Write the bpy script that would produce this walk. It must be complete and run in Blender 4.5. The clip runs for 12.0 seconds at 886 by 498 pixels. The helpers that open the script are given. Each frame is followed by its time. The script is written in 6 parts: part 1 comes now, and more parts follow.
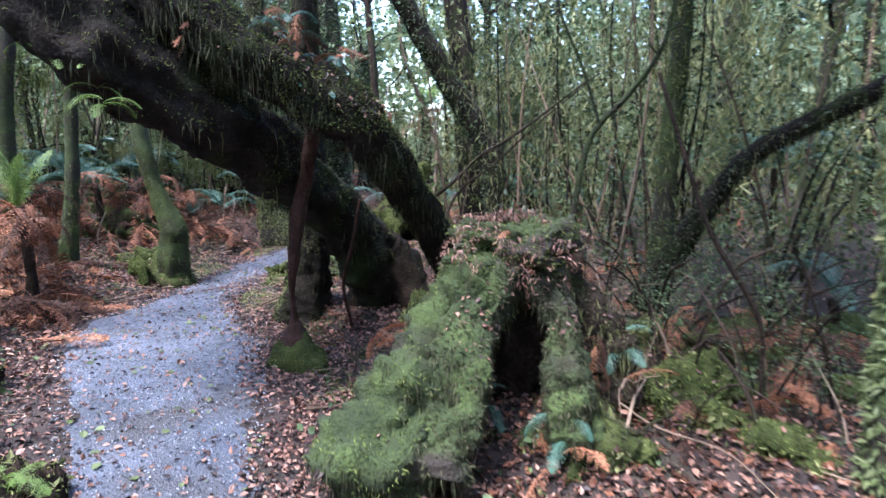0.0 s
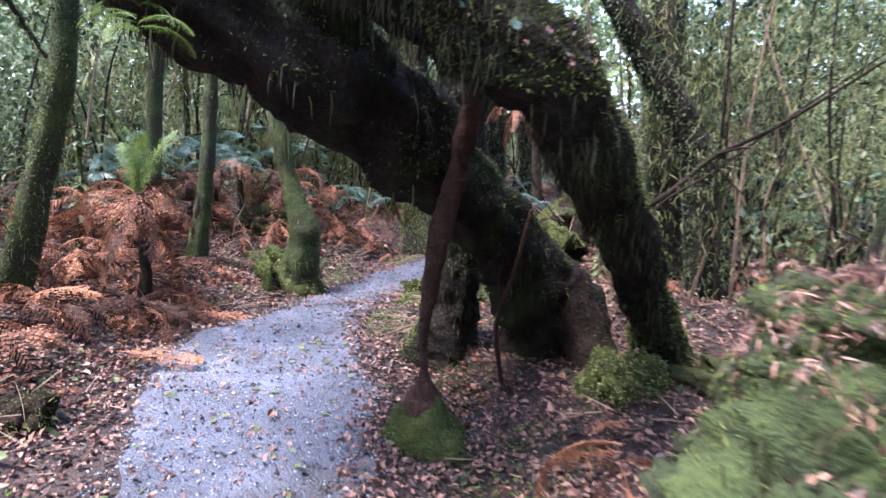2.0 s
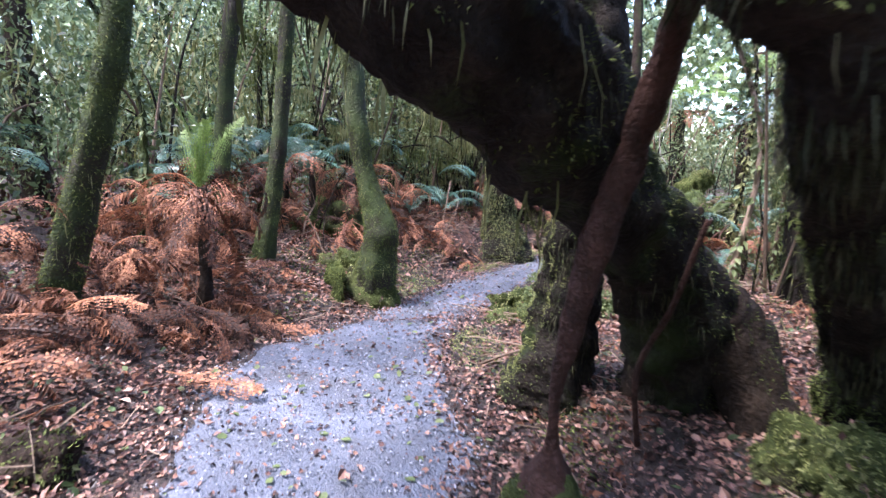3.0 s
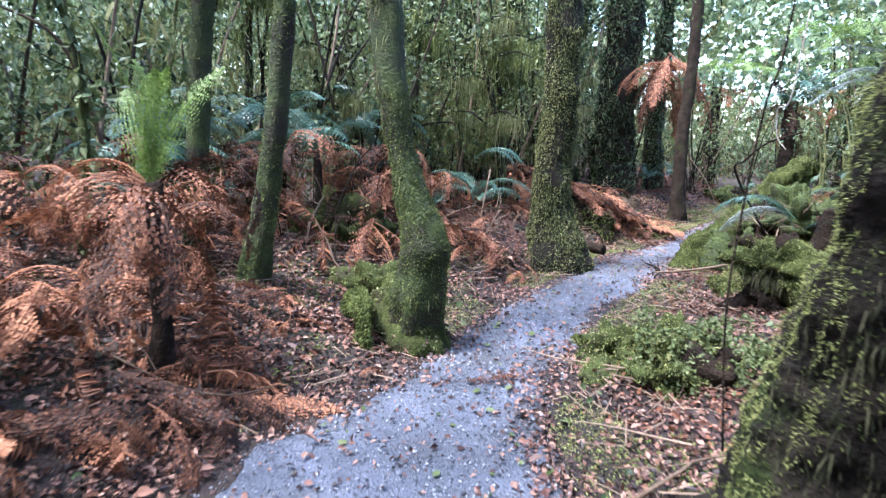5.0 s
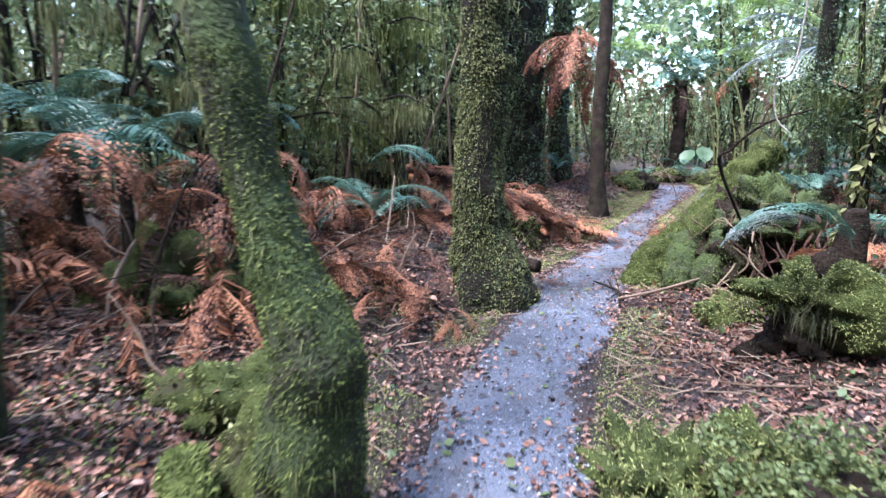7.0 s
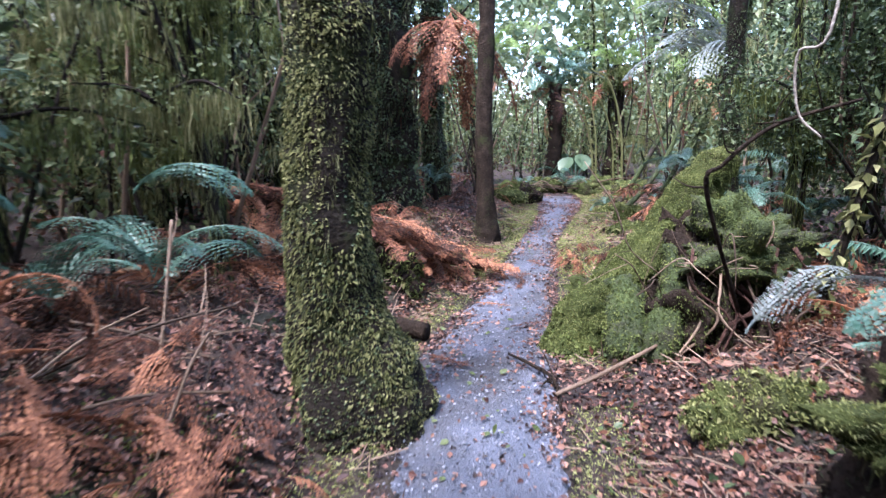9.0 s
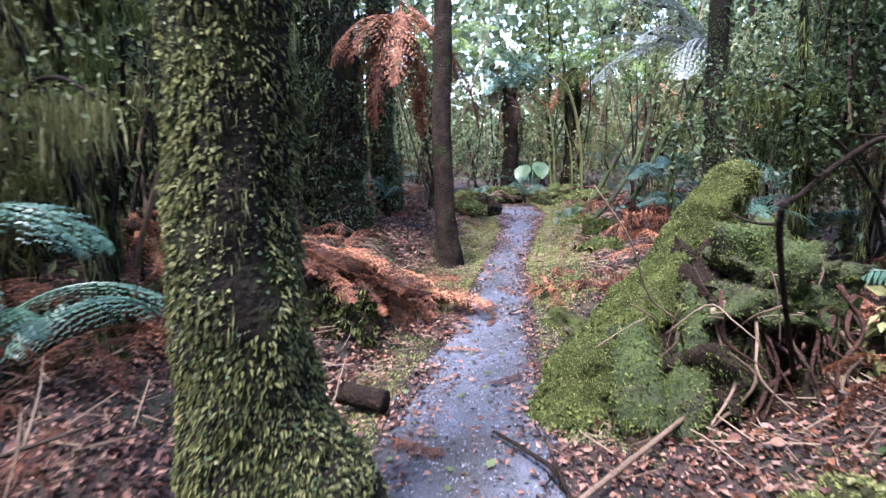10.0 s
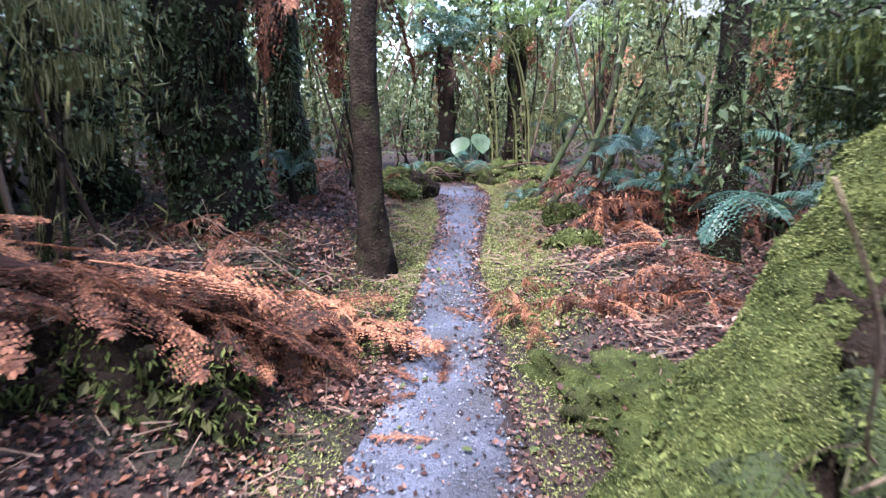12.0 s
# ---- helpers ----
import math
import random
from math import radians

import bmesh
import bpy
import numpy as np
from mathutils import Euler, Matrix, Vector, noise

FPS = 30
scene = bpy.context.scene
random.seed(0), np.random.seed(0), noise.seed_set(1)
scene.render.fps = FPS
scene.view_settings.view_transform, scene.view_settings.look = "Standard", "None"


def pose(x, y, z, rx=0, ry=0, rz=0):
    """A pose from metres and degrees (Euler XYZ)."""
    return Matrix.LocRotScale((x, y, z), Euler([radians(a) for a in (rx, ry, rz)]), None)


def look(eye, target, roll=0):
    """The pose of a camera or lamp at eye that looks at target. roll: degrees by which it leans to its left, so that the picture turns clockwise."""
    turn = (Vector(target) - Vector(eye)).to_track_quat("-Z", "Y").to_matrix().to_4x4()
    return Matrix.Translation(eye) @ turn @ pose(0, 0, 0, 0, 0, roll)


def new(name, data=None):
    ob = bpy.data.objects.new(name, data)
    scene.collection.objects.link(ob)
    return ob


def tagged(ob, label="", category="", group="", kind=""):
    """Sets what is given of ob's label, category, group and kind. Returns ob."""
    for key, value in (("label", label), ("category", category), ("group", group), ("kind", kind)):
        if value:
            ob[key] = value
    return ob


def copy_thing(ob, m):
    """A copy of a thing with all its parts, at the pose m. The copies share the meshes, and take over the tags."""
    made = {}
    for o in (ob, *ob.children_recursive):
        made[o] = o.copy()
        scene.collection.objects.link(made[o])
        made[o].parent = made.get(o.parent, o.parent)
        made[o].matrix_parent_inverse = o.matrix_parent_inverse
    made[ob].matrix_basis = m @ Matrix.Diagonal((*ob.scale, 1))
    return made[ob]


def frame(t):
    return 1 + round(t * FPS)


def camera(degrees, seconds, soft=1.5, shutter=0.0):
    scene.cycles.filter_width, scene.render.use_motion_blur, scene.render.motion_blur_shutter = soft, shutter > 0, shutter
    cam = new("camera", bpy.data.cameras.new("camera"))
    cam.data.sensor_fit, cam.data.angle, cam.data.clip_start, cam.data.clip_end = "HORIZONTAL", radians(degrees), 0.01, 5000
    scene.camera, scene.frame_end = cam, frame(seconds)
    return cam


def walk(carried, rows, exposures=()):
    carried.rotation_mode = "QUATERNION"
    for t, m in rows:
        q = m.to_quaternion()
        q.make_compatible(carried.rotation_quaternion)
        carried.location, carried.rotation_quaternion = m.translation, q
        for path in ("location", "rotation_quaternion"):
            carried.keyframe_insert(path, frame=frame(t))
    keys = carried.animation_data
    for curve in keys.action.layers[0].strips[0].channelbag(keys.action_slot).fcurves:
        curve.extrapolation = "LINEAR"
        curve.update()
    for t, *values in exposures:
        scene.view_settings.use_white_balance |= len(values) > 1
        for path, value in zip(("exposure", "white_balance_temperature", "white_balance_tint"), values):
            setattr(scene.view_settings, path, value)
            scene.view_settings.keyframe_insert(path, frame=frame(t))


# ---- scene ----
cam = camera(74.7, 12.0, soft=1.4, shutter=0.5)
METRES, EYE, TILT, LEAN, TURN = 11.4, 1.5, 0.0, 3.8, 0.0
ROWS = [
    (0.0, 0.0, 0.0, 0.0, 0.46, -9.78, -2.67),
    (0.5, 0.0007, 0.034, 0.002, 4.3, -9.76, -3.24),
    (1.0, -0.0116, 0.0659, -0.0004, 7.78, -9.32, -4.27),
    (1.5, -0.0161, 0.1024, -0.0079, 11.83, -9.75, -4.66),
    (2.0, -0.0324, 0.1351, -0.0117, 15.19, -10.03, -5.0),
    (2.5, -0.0544, 0.1659, -0.0149, 18.08, -10.43, -5.37),
    (3.0, -0.0773, 0.2012, -0.021, 21.77, -10.53, -5.64),
    (5.0, -0.1807, 0.3298, -0.0299, 20.97, -12.39, -6.39),
    (5.5, -0.1981, 0.3673, -0.0312, 18.24, -12.18, -5.69),
    (6.0, -0.2205, 0.4044, -0.0273, 14.4, -10.96, -5.42),
    (6.5, -0.2361, 0.4451, -0.0308, 11.48, -11.82, -4.75),
    (7.0, -0.2478, 0.4902, -0.0321, 8.83, -12.15, -4.43),
    (9.0, -0.2559, 0.672, -0.0333, -4.22, -10.44, -4.14),
    (9.5, -0.2533, 0.717, -0.0309, -6.75, -10.06, -3.9),
    (10.0, -0.2552, 0.7586, -0.0285, -9.37, -9.57, -3.64),
    (10.5, -0.249, 0.8028, -0.0297, -11.9, -9.51, -3.54),
    (11.0, -0.249, 0.8444, -0.0304, -14.33, -9.82, -3.53),
    (11.5, -0.2378, 0.8824, -0.0344, -16.1, -10.33, -3.86),
    (12.0, -0.2264, 0.9212, -0.0358, -16.54, -11.59, -4.33),
]
walk(cam, [(t, pose(0, 0, EYE, TILT, LEAN, TURN) @ pose(METRES * x, METRES * y, METRES * z, 90 + pitch, roll, yaw)) for t, x, y, z, yaw, pitch, roll in ROWS],
     exposures=[(0.0, 3.58, 5750, 14), (2.0, 3.88, 6050, 22), (3.2, 3.92, 6100, 20), (5.0, 3.9, 5800, 12), (7.0, 3.77, 5750, 13), (9.0, 3.55, 5900, 20), (12.0, 3.55, 5950, 21)])

# world: an overcast sky over a closed forest, with a wide soft sun
world = bpy.data.worlds.new("overcast_sky")
scene.world = world
world.use_nodes = True
wn = world.node_tree.nodes
sky = wn.new("ShaderNodeTexSky")
sky.sky_type, sky.sun_disc = "NISHITA", False
sky.sun_elevation, sky.sun_rotation = radians(65), radians(225)
sky.dust_density, sky.air_density = 1.5, 1.0
wn["Background"].inputs["Strength"].default_value = 0.115
world.node_tree.links.new(sky.outputs[0], wn["Background"].inputs["Color"])
sun_data = bpy.data.lights.new("sun", "SUN")
sun_data.energy, sun_data.angle, sun_data.color = 1.5, radians(14), (1.0, 0.98, 0.96)
sun = new("sun", sun_data)
sun.matrix_world = look((-3.0, -3.0, 9), (0, 0, 0))

rng = np.random.default_rng(7)


# ---- numeric helpers ----
def hash3(i, seed):
    h = (i[..., 0] * 374761393 + i[..., 1] * 668265263 + i[..., 2] * 2147483647 + seed * 1274126177) & 0xFFFFFFFF
    h = ((h ^ (h >> 13)) * 1274126177) & 0xFFFFFFFF
    return ((h ^ (h >> 16)) & 0xFFFF) / 65535.0


def lumps(p, scale=1.0, seed=0):
    """Smooth noise from -1 to 1 at the points p."""
    q = np.asarray(p, float) * scale
    i = np.floor(q).astype(np.int64)
    f = q - i
    f = f * f * (3 - 2 * f)
    out = 0
    for a in (0, 1):
        for b in (0, 1):
            for c in (0, 1):
                w = (f[..., 0] if a else 1 - f[..., 0]) * (f[..., 1] if b else 1 - f[..., 1]) * (f[..., 2] if c else 1 - f[..., 2])
                out = out + w * hash3(i + np.array([a, b, c]), seed)
    return out * 2 - 1


def unit(v):
    return v / np.maximum(np.linalg.norm(v, axis=-1, keepdims=True), 1e-9)


def smooth(a, b, x):
    t = np.clip((np.asarray(x, float) - a) / (b - a), 0, 1)
    return t * t * (3 - 2 * t)


def spline(points, n):
    """n points along a smooth curve through the given ones; any number of columns."""
    p = np.array(points, float)
    p = np.vstack([2 * p[0] - p[1], p, 2 * p[-1] - p[-2]])
    t = np.linspace(0, len(p) - 3 - 1e-6, n)
    k = t.astype(int)
    u = (t - k)[:, None]
    a, b, c, d = p[k], p[k + 1], p[k + 2], p[k + 3]
    return 0.5 * (2 * b + (c - a) * u + (2 * a - 5 * b + 4 * c - d) * u * u + (3 * b - a - 3 * c + d) * u ** 3)


def mesh_of(name, verts, faces, material, smooth_shade=True):
    """One mesh from verts and a list of face arrays (triangles or quads)."""
    faces = [np.asarray(f, np.int32) for f in (faces if isinstance(faces, list) else [faces]) if len(f)]
    me = bpy.data.meshes.new(name)
    verts = np.asarray(verts, np.float32)
    loops = np.concatenate([f.ravel() for f in faces])
    totals = np.concatenate([np.full(len(f), f.shape[1], np.int32) for f in faces])
    me.vertices.add(len(verts))
    me.vertices.foreach_set("co", verts.ravel())
    me.loops.add(len(loops))
    me.loops.foreach_set("vertex_index", loops)
    me.polygons.add(len(totals))
    me.polygons.foreach_set("loop_start", np.concatenate([[0], np.cumsum(totals)[:-1]]).astype(np.int32))
    me.polygons.foreach_set("loop_total", totals)
    me.polygons.foreach_set("use_smooth", np.full(len(totals), smooth_shade))
    me.materials.append(material)
    me.update(calc_edges=True)
    return me


def part(name, data, parent=None, label="", m=None):
    ob = new(name, data)
    if parent:
        ob.parent = parent
    if m is not None:
        ob.matrix_basis = m
    return tagged(ob, label)


def thing(name, label, category, at=(0, 0, 0), group="", kind="", turn=0, size=1.0):
    ob = new(name)
    ob.empty_display_size = 0.1
    ob.location, ob.rotation_euler, ob.scale = at, (0, 0, radians(turn)), (size,) * 3
    return tagged(ob, label, category, group, kind)


def tube(points, sides=14, rings=40, rough=0.12, grain=5.0, seed=0, flute=0.0, cap=True):
    """A bent, tapering round body through rows of x, y, z, radius; rough: lumps as a share of the radius."""
    c = spline(points, rings)
    p, r = c[:, :3], np.maximum(c[:, 3], 0.002)
    d = unit(np.gradient(p, axis=0))
    up = np.where(np.abs(d[:, 2:3]) > 0.9, np.array([[1.0, 0, 0]]), np.array([[0, 0, 1.0]]))
    x = unit(np.cross(np.broadcast_to(unit(up.mean(0)), d.shape), d))
    y = np.cross(d, x)
    a = np.linspace(0, 2 * np.pi, sides, endpoint=False)
    ring = np.cos(a)[None, :, None] * x[:, None] + np.sin(a)[None, :, None] * y[:, None]
    q = p[:, None] + ring * r[:, None, None]
    k = 1 + rough * lumps(q, grain, seed) + 0.5 * rough * lumps(q, grain * 2.7, seed + 1) + 0.35 * rough * lumps(q, grain * 7, seed + 2)
    along = np.concatenate([[0], np.cumsum(np.linalg.norm(np.diff(p, axis=0), axis=1))])
    ridge = np.stack([np.broadcast_to(np.cos(a) * 3.2, (rings, sides)), np.broadcast_to(np.sin(a) * 3.2, (rings, sides)), np.broadcast_to(along[:, None] * 1.3, (rings, sides))], -1)
    k = k + 0.6 * rough * lumps(ridge, 1.0, seed + 4)
    if flute:
        k = k + flute * np.sin(a * 5 + seed)[None, :] * smooth(1.0, 0.0, np.linspace(0, 2.2, rings))[:, None]
    v = (p[:, None] + ring * (r[:, None] * k)[..., None]).reshape(-1, 3)
    i, j = np.meshgrid(np.arange(rings - 1), np.arange(sides), indexing="ij")
    k2 = (j + 1) % sides
    f = np.stack([i * sides + j, i * sides + k2, (i + 1) * sides + k2, (i + 1) * sides + j], -1).reshape(-1, 4)
    if not cap:
        return v, [f]
    v = np.vstack([v, p[0], p[-1]])
    n, s = len(v), np.arange(sides)
    e = (s + 1) % sides
    caps = np.vstack([np.stack([e, s, np.full(sides, n - 2)], -1), np.stack([(rings - 1) * sides + s, (rings - 1) * sides + e, np.full(sides, n - 1)], -1)])
    return v, [f, caps]


def lump(center, radii, rough=0.25, grain=2.5, seed=0, n=36):
    """A closed, uneven mound."""
    u, w = np.meshgrid(np.linspace(0, np.pi, n), np.linspace(0, 2 * np.pi, 2 * n, endpoint=False), indexing="ij")
    s = np.stack([np.sin(u) * np.cos(w), np.sin(u) * np.sin(w), np.cos(u)], -1)
    q = s * np.array(radii) + np.array(center)
    q = q + 0.12 * np.stack([lumps(q, 4, seed + 7), lumps(q, 4, seed + 8), lumps(q, 4, seed + 9)], -1)
    k = 1 + rough * (1.1 * lumps(q, grain, seed) + 0.8 * lumps(q, grain * 2.4, seed + 3) + 0.45 * lumps(q, grain * 5.5, seed + 5) + 0.25 * lumps(q, grain * 13, seed + 6))
    v = (s * k[..., None] * np.array(radii) + np.array(center)).reshape(-1, 3)
    i, j = np.meshgrid(np.arange(n - 1), np.arange(2 * n), indexing="ij")
    m = (j + 1) % (2 * n)
    return v, [np.stack([i * 2 * n + j, (i + 1) * 2 * n + j, (i + 1) * 2 * n + m, i * 2 * n + m], -1).reshape(-1, 4)]


def joined(*bodies):
    vs, fs, n = [], [], 0
    for v, f in bodies:
        vs.append(v)
        fs += [np.asarray(g) + n for g in f]
        n += len(v)
    return np.vstack(vs), fs


def strewn(v, f, n, seed=0):
    """n random points on a body, with the outward normals."""
    g = np.random.default_rng(seed)
    tri = np.vstack([t if t.shape[1] == 3 else np.vstack([t[:, [0, 1, 2]], t[:, [0, 2, 3]]]) for t in f])
    a, b, c = v[tri[:, 0]], v[tri[:, 1]], v[tri[:, 2]]
    cr = np.cross(b - a, c - a)
    area = np.linalg.norm(cr, axis=1)
    k = g.choice(len(tri), n, p=area / area.sum())
    r, s = np.sqrt(g.random((n, 1))), g.random((n, 1))
    return (1 - r) * a[k] + r * (1 - s) * b[k] + r * s * c[k], unit(cr[k])


LEAF = np.array([[0, 0, 0], [0.26, 0.42, 0.07], [0, 1.0, -0.06], [-0.26, 0.42, 0.07]])
BLADE = np.array([[-0.05, 0, 0], [0.05, 0, 0], [0.07, 0.5, 0.05], [0, 1, -0.08], [-0.07, 0.5, 0.05]])
OVAL = np.array([[0, 0, 0], [0.3, 0.25, 0.05], [0.36, 0.6, 0.05], [0, 1.0, -0.03], [-0.36, 0.6, 0.05], [-0.3, 0.25, 0.05]])
SPRIG = LEAF * np.array([0.55, 1, 1])
LEAF_F = [np.array([[0, 1, 2], [0, 2, 3]])]
BLADE_F = [np.array([[0, 1, 2], [0, 2, 4], [2, 3, 4]])]
OVAL_F = [np.array([[0, 1, 2], [0, 2, 3], [0, 3, 4], [0, 4, 5]])]


def leaves(p, d, nrm, size, shape=LEAF, faces=LEAF_F):
    """Many small leaves: their foot, way, face and length."""
    d = unit(d)
    x = unit(np.cross(d, nrm))
    z = np.cross(x, d)
    size = np.broadcast_to(np.asarray(size, float), (len(p),))[:, None, None]
    v = p[:, None] + size * (shape[None, :, :1] * x[:, None] + shape[None, :, 1:2] * d[:, None] + shape[None, :, 2:] * z[:, None])
    k = len(shape)
    return v.reshape(-1, 3), [(f[None] + (np.arange(len(p)) * k)[:, None, None]).reshape(-1, 3) for f in faces]


def fuzz(v, f, n, size, seed=0, hang=0.3, out=0.7, shape=SPRIG, faces=LEAF_F, keep=None):
    """A coat of small leaves on a body, partly hanging."""
    g = np.random.default_rng(seed)
    p, nn = strewn(v, f, n, seed)
    if keep is not None:
        m = keep(p, nn)
        p, nn = p[m], nn[m]
    d = nn * out + g.normal(0, 0.55, p.shape) - np.array([0, 0, hang])
    face = nn + g.normal(0, 0.5, p.shape) + np.array([0, 0, 0.4])
    return leaves(p - nn * 0.004, d, face, size * g.uniform(0.5, 1.3, len(p)), shape, faces)


def strands(v, f, n, length, seed=0, keep=None):
    """Thin strands that hang from a body."""
    g = np.random.default_rng(seed)
    p, nn = strewn(v, f, n, seed)
    if keep is not None:
        m = keep(p, nn)
        p, nn = p[m], nn[m]
    d = np.array([0, 0, -1.0]) + g.normal(0, 0.14, p.shape) + 0.15 * nn
    return leaves(p, d, nn + g.normal(0, 0.4, p.shape), length * g.uniform(0.2, 1.2, len(p)), BLADE * np.array([0.4, 1, 1]), BLADE_F)


# ---- materials ----
def material(name, tones, scale=6.0, rough=0.75, bump=0.4, fine=60.0, island=0.0, objects=0.0, clear=0.0, spec=0.4, stain=None, stain_at=0.55, metal=0.0):
    """tones: three colours, dark to light, mixed by noise at two sizes; island / objects: share of variation leaf by leaf, thing by thing;
    clear: share of light let through; stain: a second colour in patches."""
    m = bpy.data.materials.new(name)
    m.use_nodes = True
    nt = m.node_tree
    nd, ln = nt.nodes, nt.links
    bsdf, outp = nd["Principled BSDF"], nd["Material Output"]
    geo = nd.new("ShaderNodeNewGeometry")

    def tex(s, detail=4.0):
        t = nd.new("ShaderNodeTexNoise")
        t.inputs["Scale"].default_value, t.inputs["Detail"].default_value = s, detail
        ln.new(geo.outputs["Position"], t.inputs["Vector"])
        return t.outputs["Fac"]

    def mix(a, b, fac):
        t = nd.new("ShaderNodeMath")
        t.operation = "MULTIPLY_ADD"
        t.inputs[1].default_value, t.inputs[2].default_value = fac, 0
        ln.new(b, t.inputs[0])
        if a is None:
            return t.outputs[0]
        s = nd.new("ShaderNodeMath")
        s.operation = "ADD"
        ln.new(a, s.inputs[0]), ln.new(t.outputs[0], s.inputs[1])
        return s.outputs[0]

    rest = 1 - island - objects
    fac = mix(None, tex(scale), 0.6 * rest)
    small = tex(fine)
    fac = mix(fac, small, 0.4 * rest)
    if island:
        fac = mix(fac, geo.outputs["Random Per Island"], island)
    if objects:
        info = nd.new("ShaderNodeObjectInfo")
        fac = mix(fac, info.outputs["Random"], objects)
    ramp = nd.new("ShaderNodeValToRGB")
    ramp.color_ramp.elements[0].position, ramp.color_ramp.elements[1].position = 0.28, 0.74
    ramp.color_ramp.elements[0].color = (*tones[0], 1)
    ramp.color_ramp.elements[1].color = (*tones[-1], 1)
    if len(tones) == 3:
        ramp.color_ramp.elements.new(0.5).color = (*tones[1], 1)
    ln.new(fac, ramp.inputs[0])
    color = ramp.outputs[0]
    if stain:
        edge = nd.new("ShaderNodeMapRange")
        edge.inputs["From Min"].default_value, edge.inputs["From Max"].default_value = stain_at - 0.06, stain_at + 0.06
        ln.new(mix(mix(None, tex(scale * 0.45, 6.0), 0.75), small, 0.25), edge.inputs["Value"])
        mx = nd.new("ShaderNodeMix")
        mx.data_type = "RGBA"
        mx.inputs[7].default_value = (*stain, 1)
        ln.new(edge.outputs[0], mx.inputs[0]), ln.new(color, mx.inputs[6])
        color = mx.outputs[2]
    ln.new(color, bsdf.inputs["Base Color"])
    bsdf.inputs["Roughness"].default_value = rough
    bsdf.inputs["Specular IOR Level"].default_value = spec
    bsdf.inputs["Metallic"].default_value = metal
    if bump:
        bp = nd.new("ShaderNodeBump")
        bp.inputs["Strength"].default_value, bp.inputs["Distance"].default_value = bump, 0.02
        ln.new(small, bp.inputs["Height"])
        ln.new(bp.outputs[0], bsdf.inputs["Normal"])
    if clear:
        tr = nd.new("ShaderNodeBsdfTranslucent")
        ln.new(color, tr.inputs["Color"])
        ms = nd.new("ShaderNodeMixShader")
        ms.inputs[0].default_value = clear
        ln.new(bsdf.outputs[0], ms.inputs[1]), ln.new(tr.outputs[0], ms.inputs[2])
        ln.new(ms.outputs[0], outp.inputs["Surface"])
    return m


M_SOIL = material("forest_soil", [(0.008, 0.005, 0.004), (0.024, 0.015, 0.012), (0.065, 0.04, 0.031)], 3, 0.8, 1.0, 70, stain=(0.022, 0.027, 0.01), stain_at=0.6)
M_PATH = material("wet_gravel", [(0.026, 0.029, 0.038), (0.076, 0.084, 0.112), (0.18, 0.195, 0.25)], 2.2, 0.5, 1.0, 75, spec=0.5, stain=(0.05, 0.047, 0.05), stain_at=0.55)
M_STONE = material("gravel_stone", [(0.04, 0.043, 0.052), (0.105, 0.112, 0.135), (0.25, 0.26, 0.3)], 8, 0.5, 0.2, 90, island=0.7)
M_BARK = material("dark_bark", [(0.004, 0.003, 0.0025), (0.012, 0.009, 0.007), (0.036, 0.027, 0.02)], 6, 0.9, 1.0, 45, stain=(0.018, 0.026, 0.007), stain_at=0.58, spec=0.15)
M_MOSSBARK = material("mossy_bark", [(0.007, 0.009, 0.003), (0.025, 0.038, 0.009), (0.068, 0.094, 0.022)], 5, 0.9, 1.0, 60, stain=(0.022, 0.016, 0.011), stain_at=0.54)
M_BROWNBARK = material("brown_bark", [(0.008, 0.006, 0.005), (0.024, 0.017, 0.013), (0.06, 0.044, 0.033)], 9, 0.95, 1.0, 50, stain=(0.03, 0.036, 0.014), stain_at=0.6, spec=0.1)
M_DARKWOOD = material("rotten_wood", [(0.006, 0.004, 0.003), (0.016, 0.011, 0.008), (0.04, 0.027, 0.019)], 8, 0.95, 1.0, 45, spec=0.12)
M_REDROOT = material("reddish_root", [(0.015, 0.008, 0.006), (0.04, 0.018, 0.013), (0.085, 0.042, 0.032)], 12, 0.8, 1.0, 60, spec=0.2)
M_MOSS = material("green_moss", [(0.02, 0.029, 0.008), (0.074, 0.095, 0.025), (0.195, 0.215, 0.07)], 6, 0.85, 0.0, 26, island=0.3, clear=0.15, spec=0.2)
M_MOSSBODY = material("moss_cushion", [(0.012, 0.016, 0.005), (0.04, 0.05, 0.014), (0.1, 0.116, 0.036)], 6, 0.95, 1.0, 90, stain=(0.028, 0.02, 0.014), stain_at=0.6, spec=0.15)
M_DARKMOSS = material("dark_moss", [(0.012, 0.014, 0.006), (0.032, 0.034, 0.015), (0.08, 0.075, 0.04)], 9, 0.85, 0.0, 40, island=0.5, clear=0.15, spec=0.25)
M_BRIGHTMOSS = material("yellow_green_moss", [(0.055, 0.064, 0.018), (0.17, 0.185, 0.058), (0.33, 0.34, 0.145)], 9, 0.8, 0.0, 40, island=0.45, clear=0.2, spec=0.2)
M_LEAF = material("green_leaf", [(0.012, 0.023, 0.01), (0.045, 0.072, 0.027), (0.11, 0.15, 0.065)], 1.2, 0.5, 0.0, 30, island=0.5, clear=0.3, spec=0.35)
# lighter than real foliage: distance haze and backlight are put into the colour
M_HAZYLEAF = material("haze_paled_leaf", [(0.07, 0.11, 0.055), (0.16, 0.215, 0.12), (0.3, 0.36, 0.23)], 0.7, 0.5, 0.0, 20, island=0.4, clear=0.55, spec=0.3)
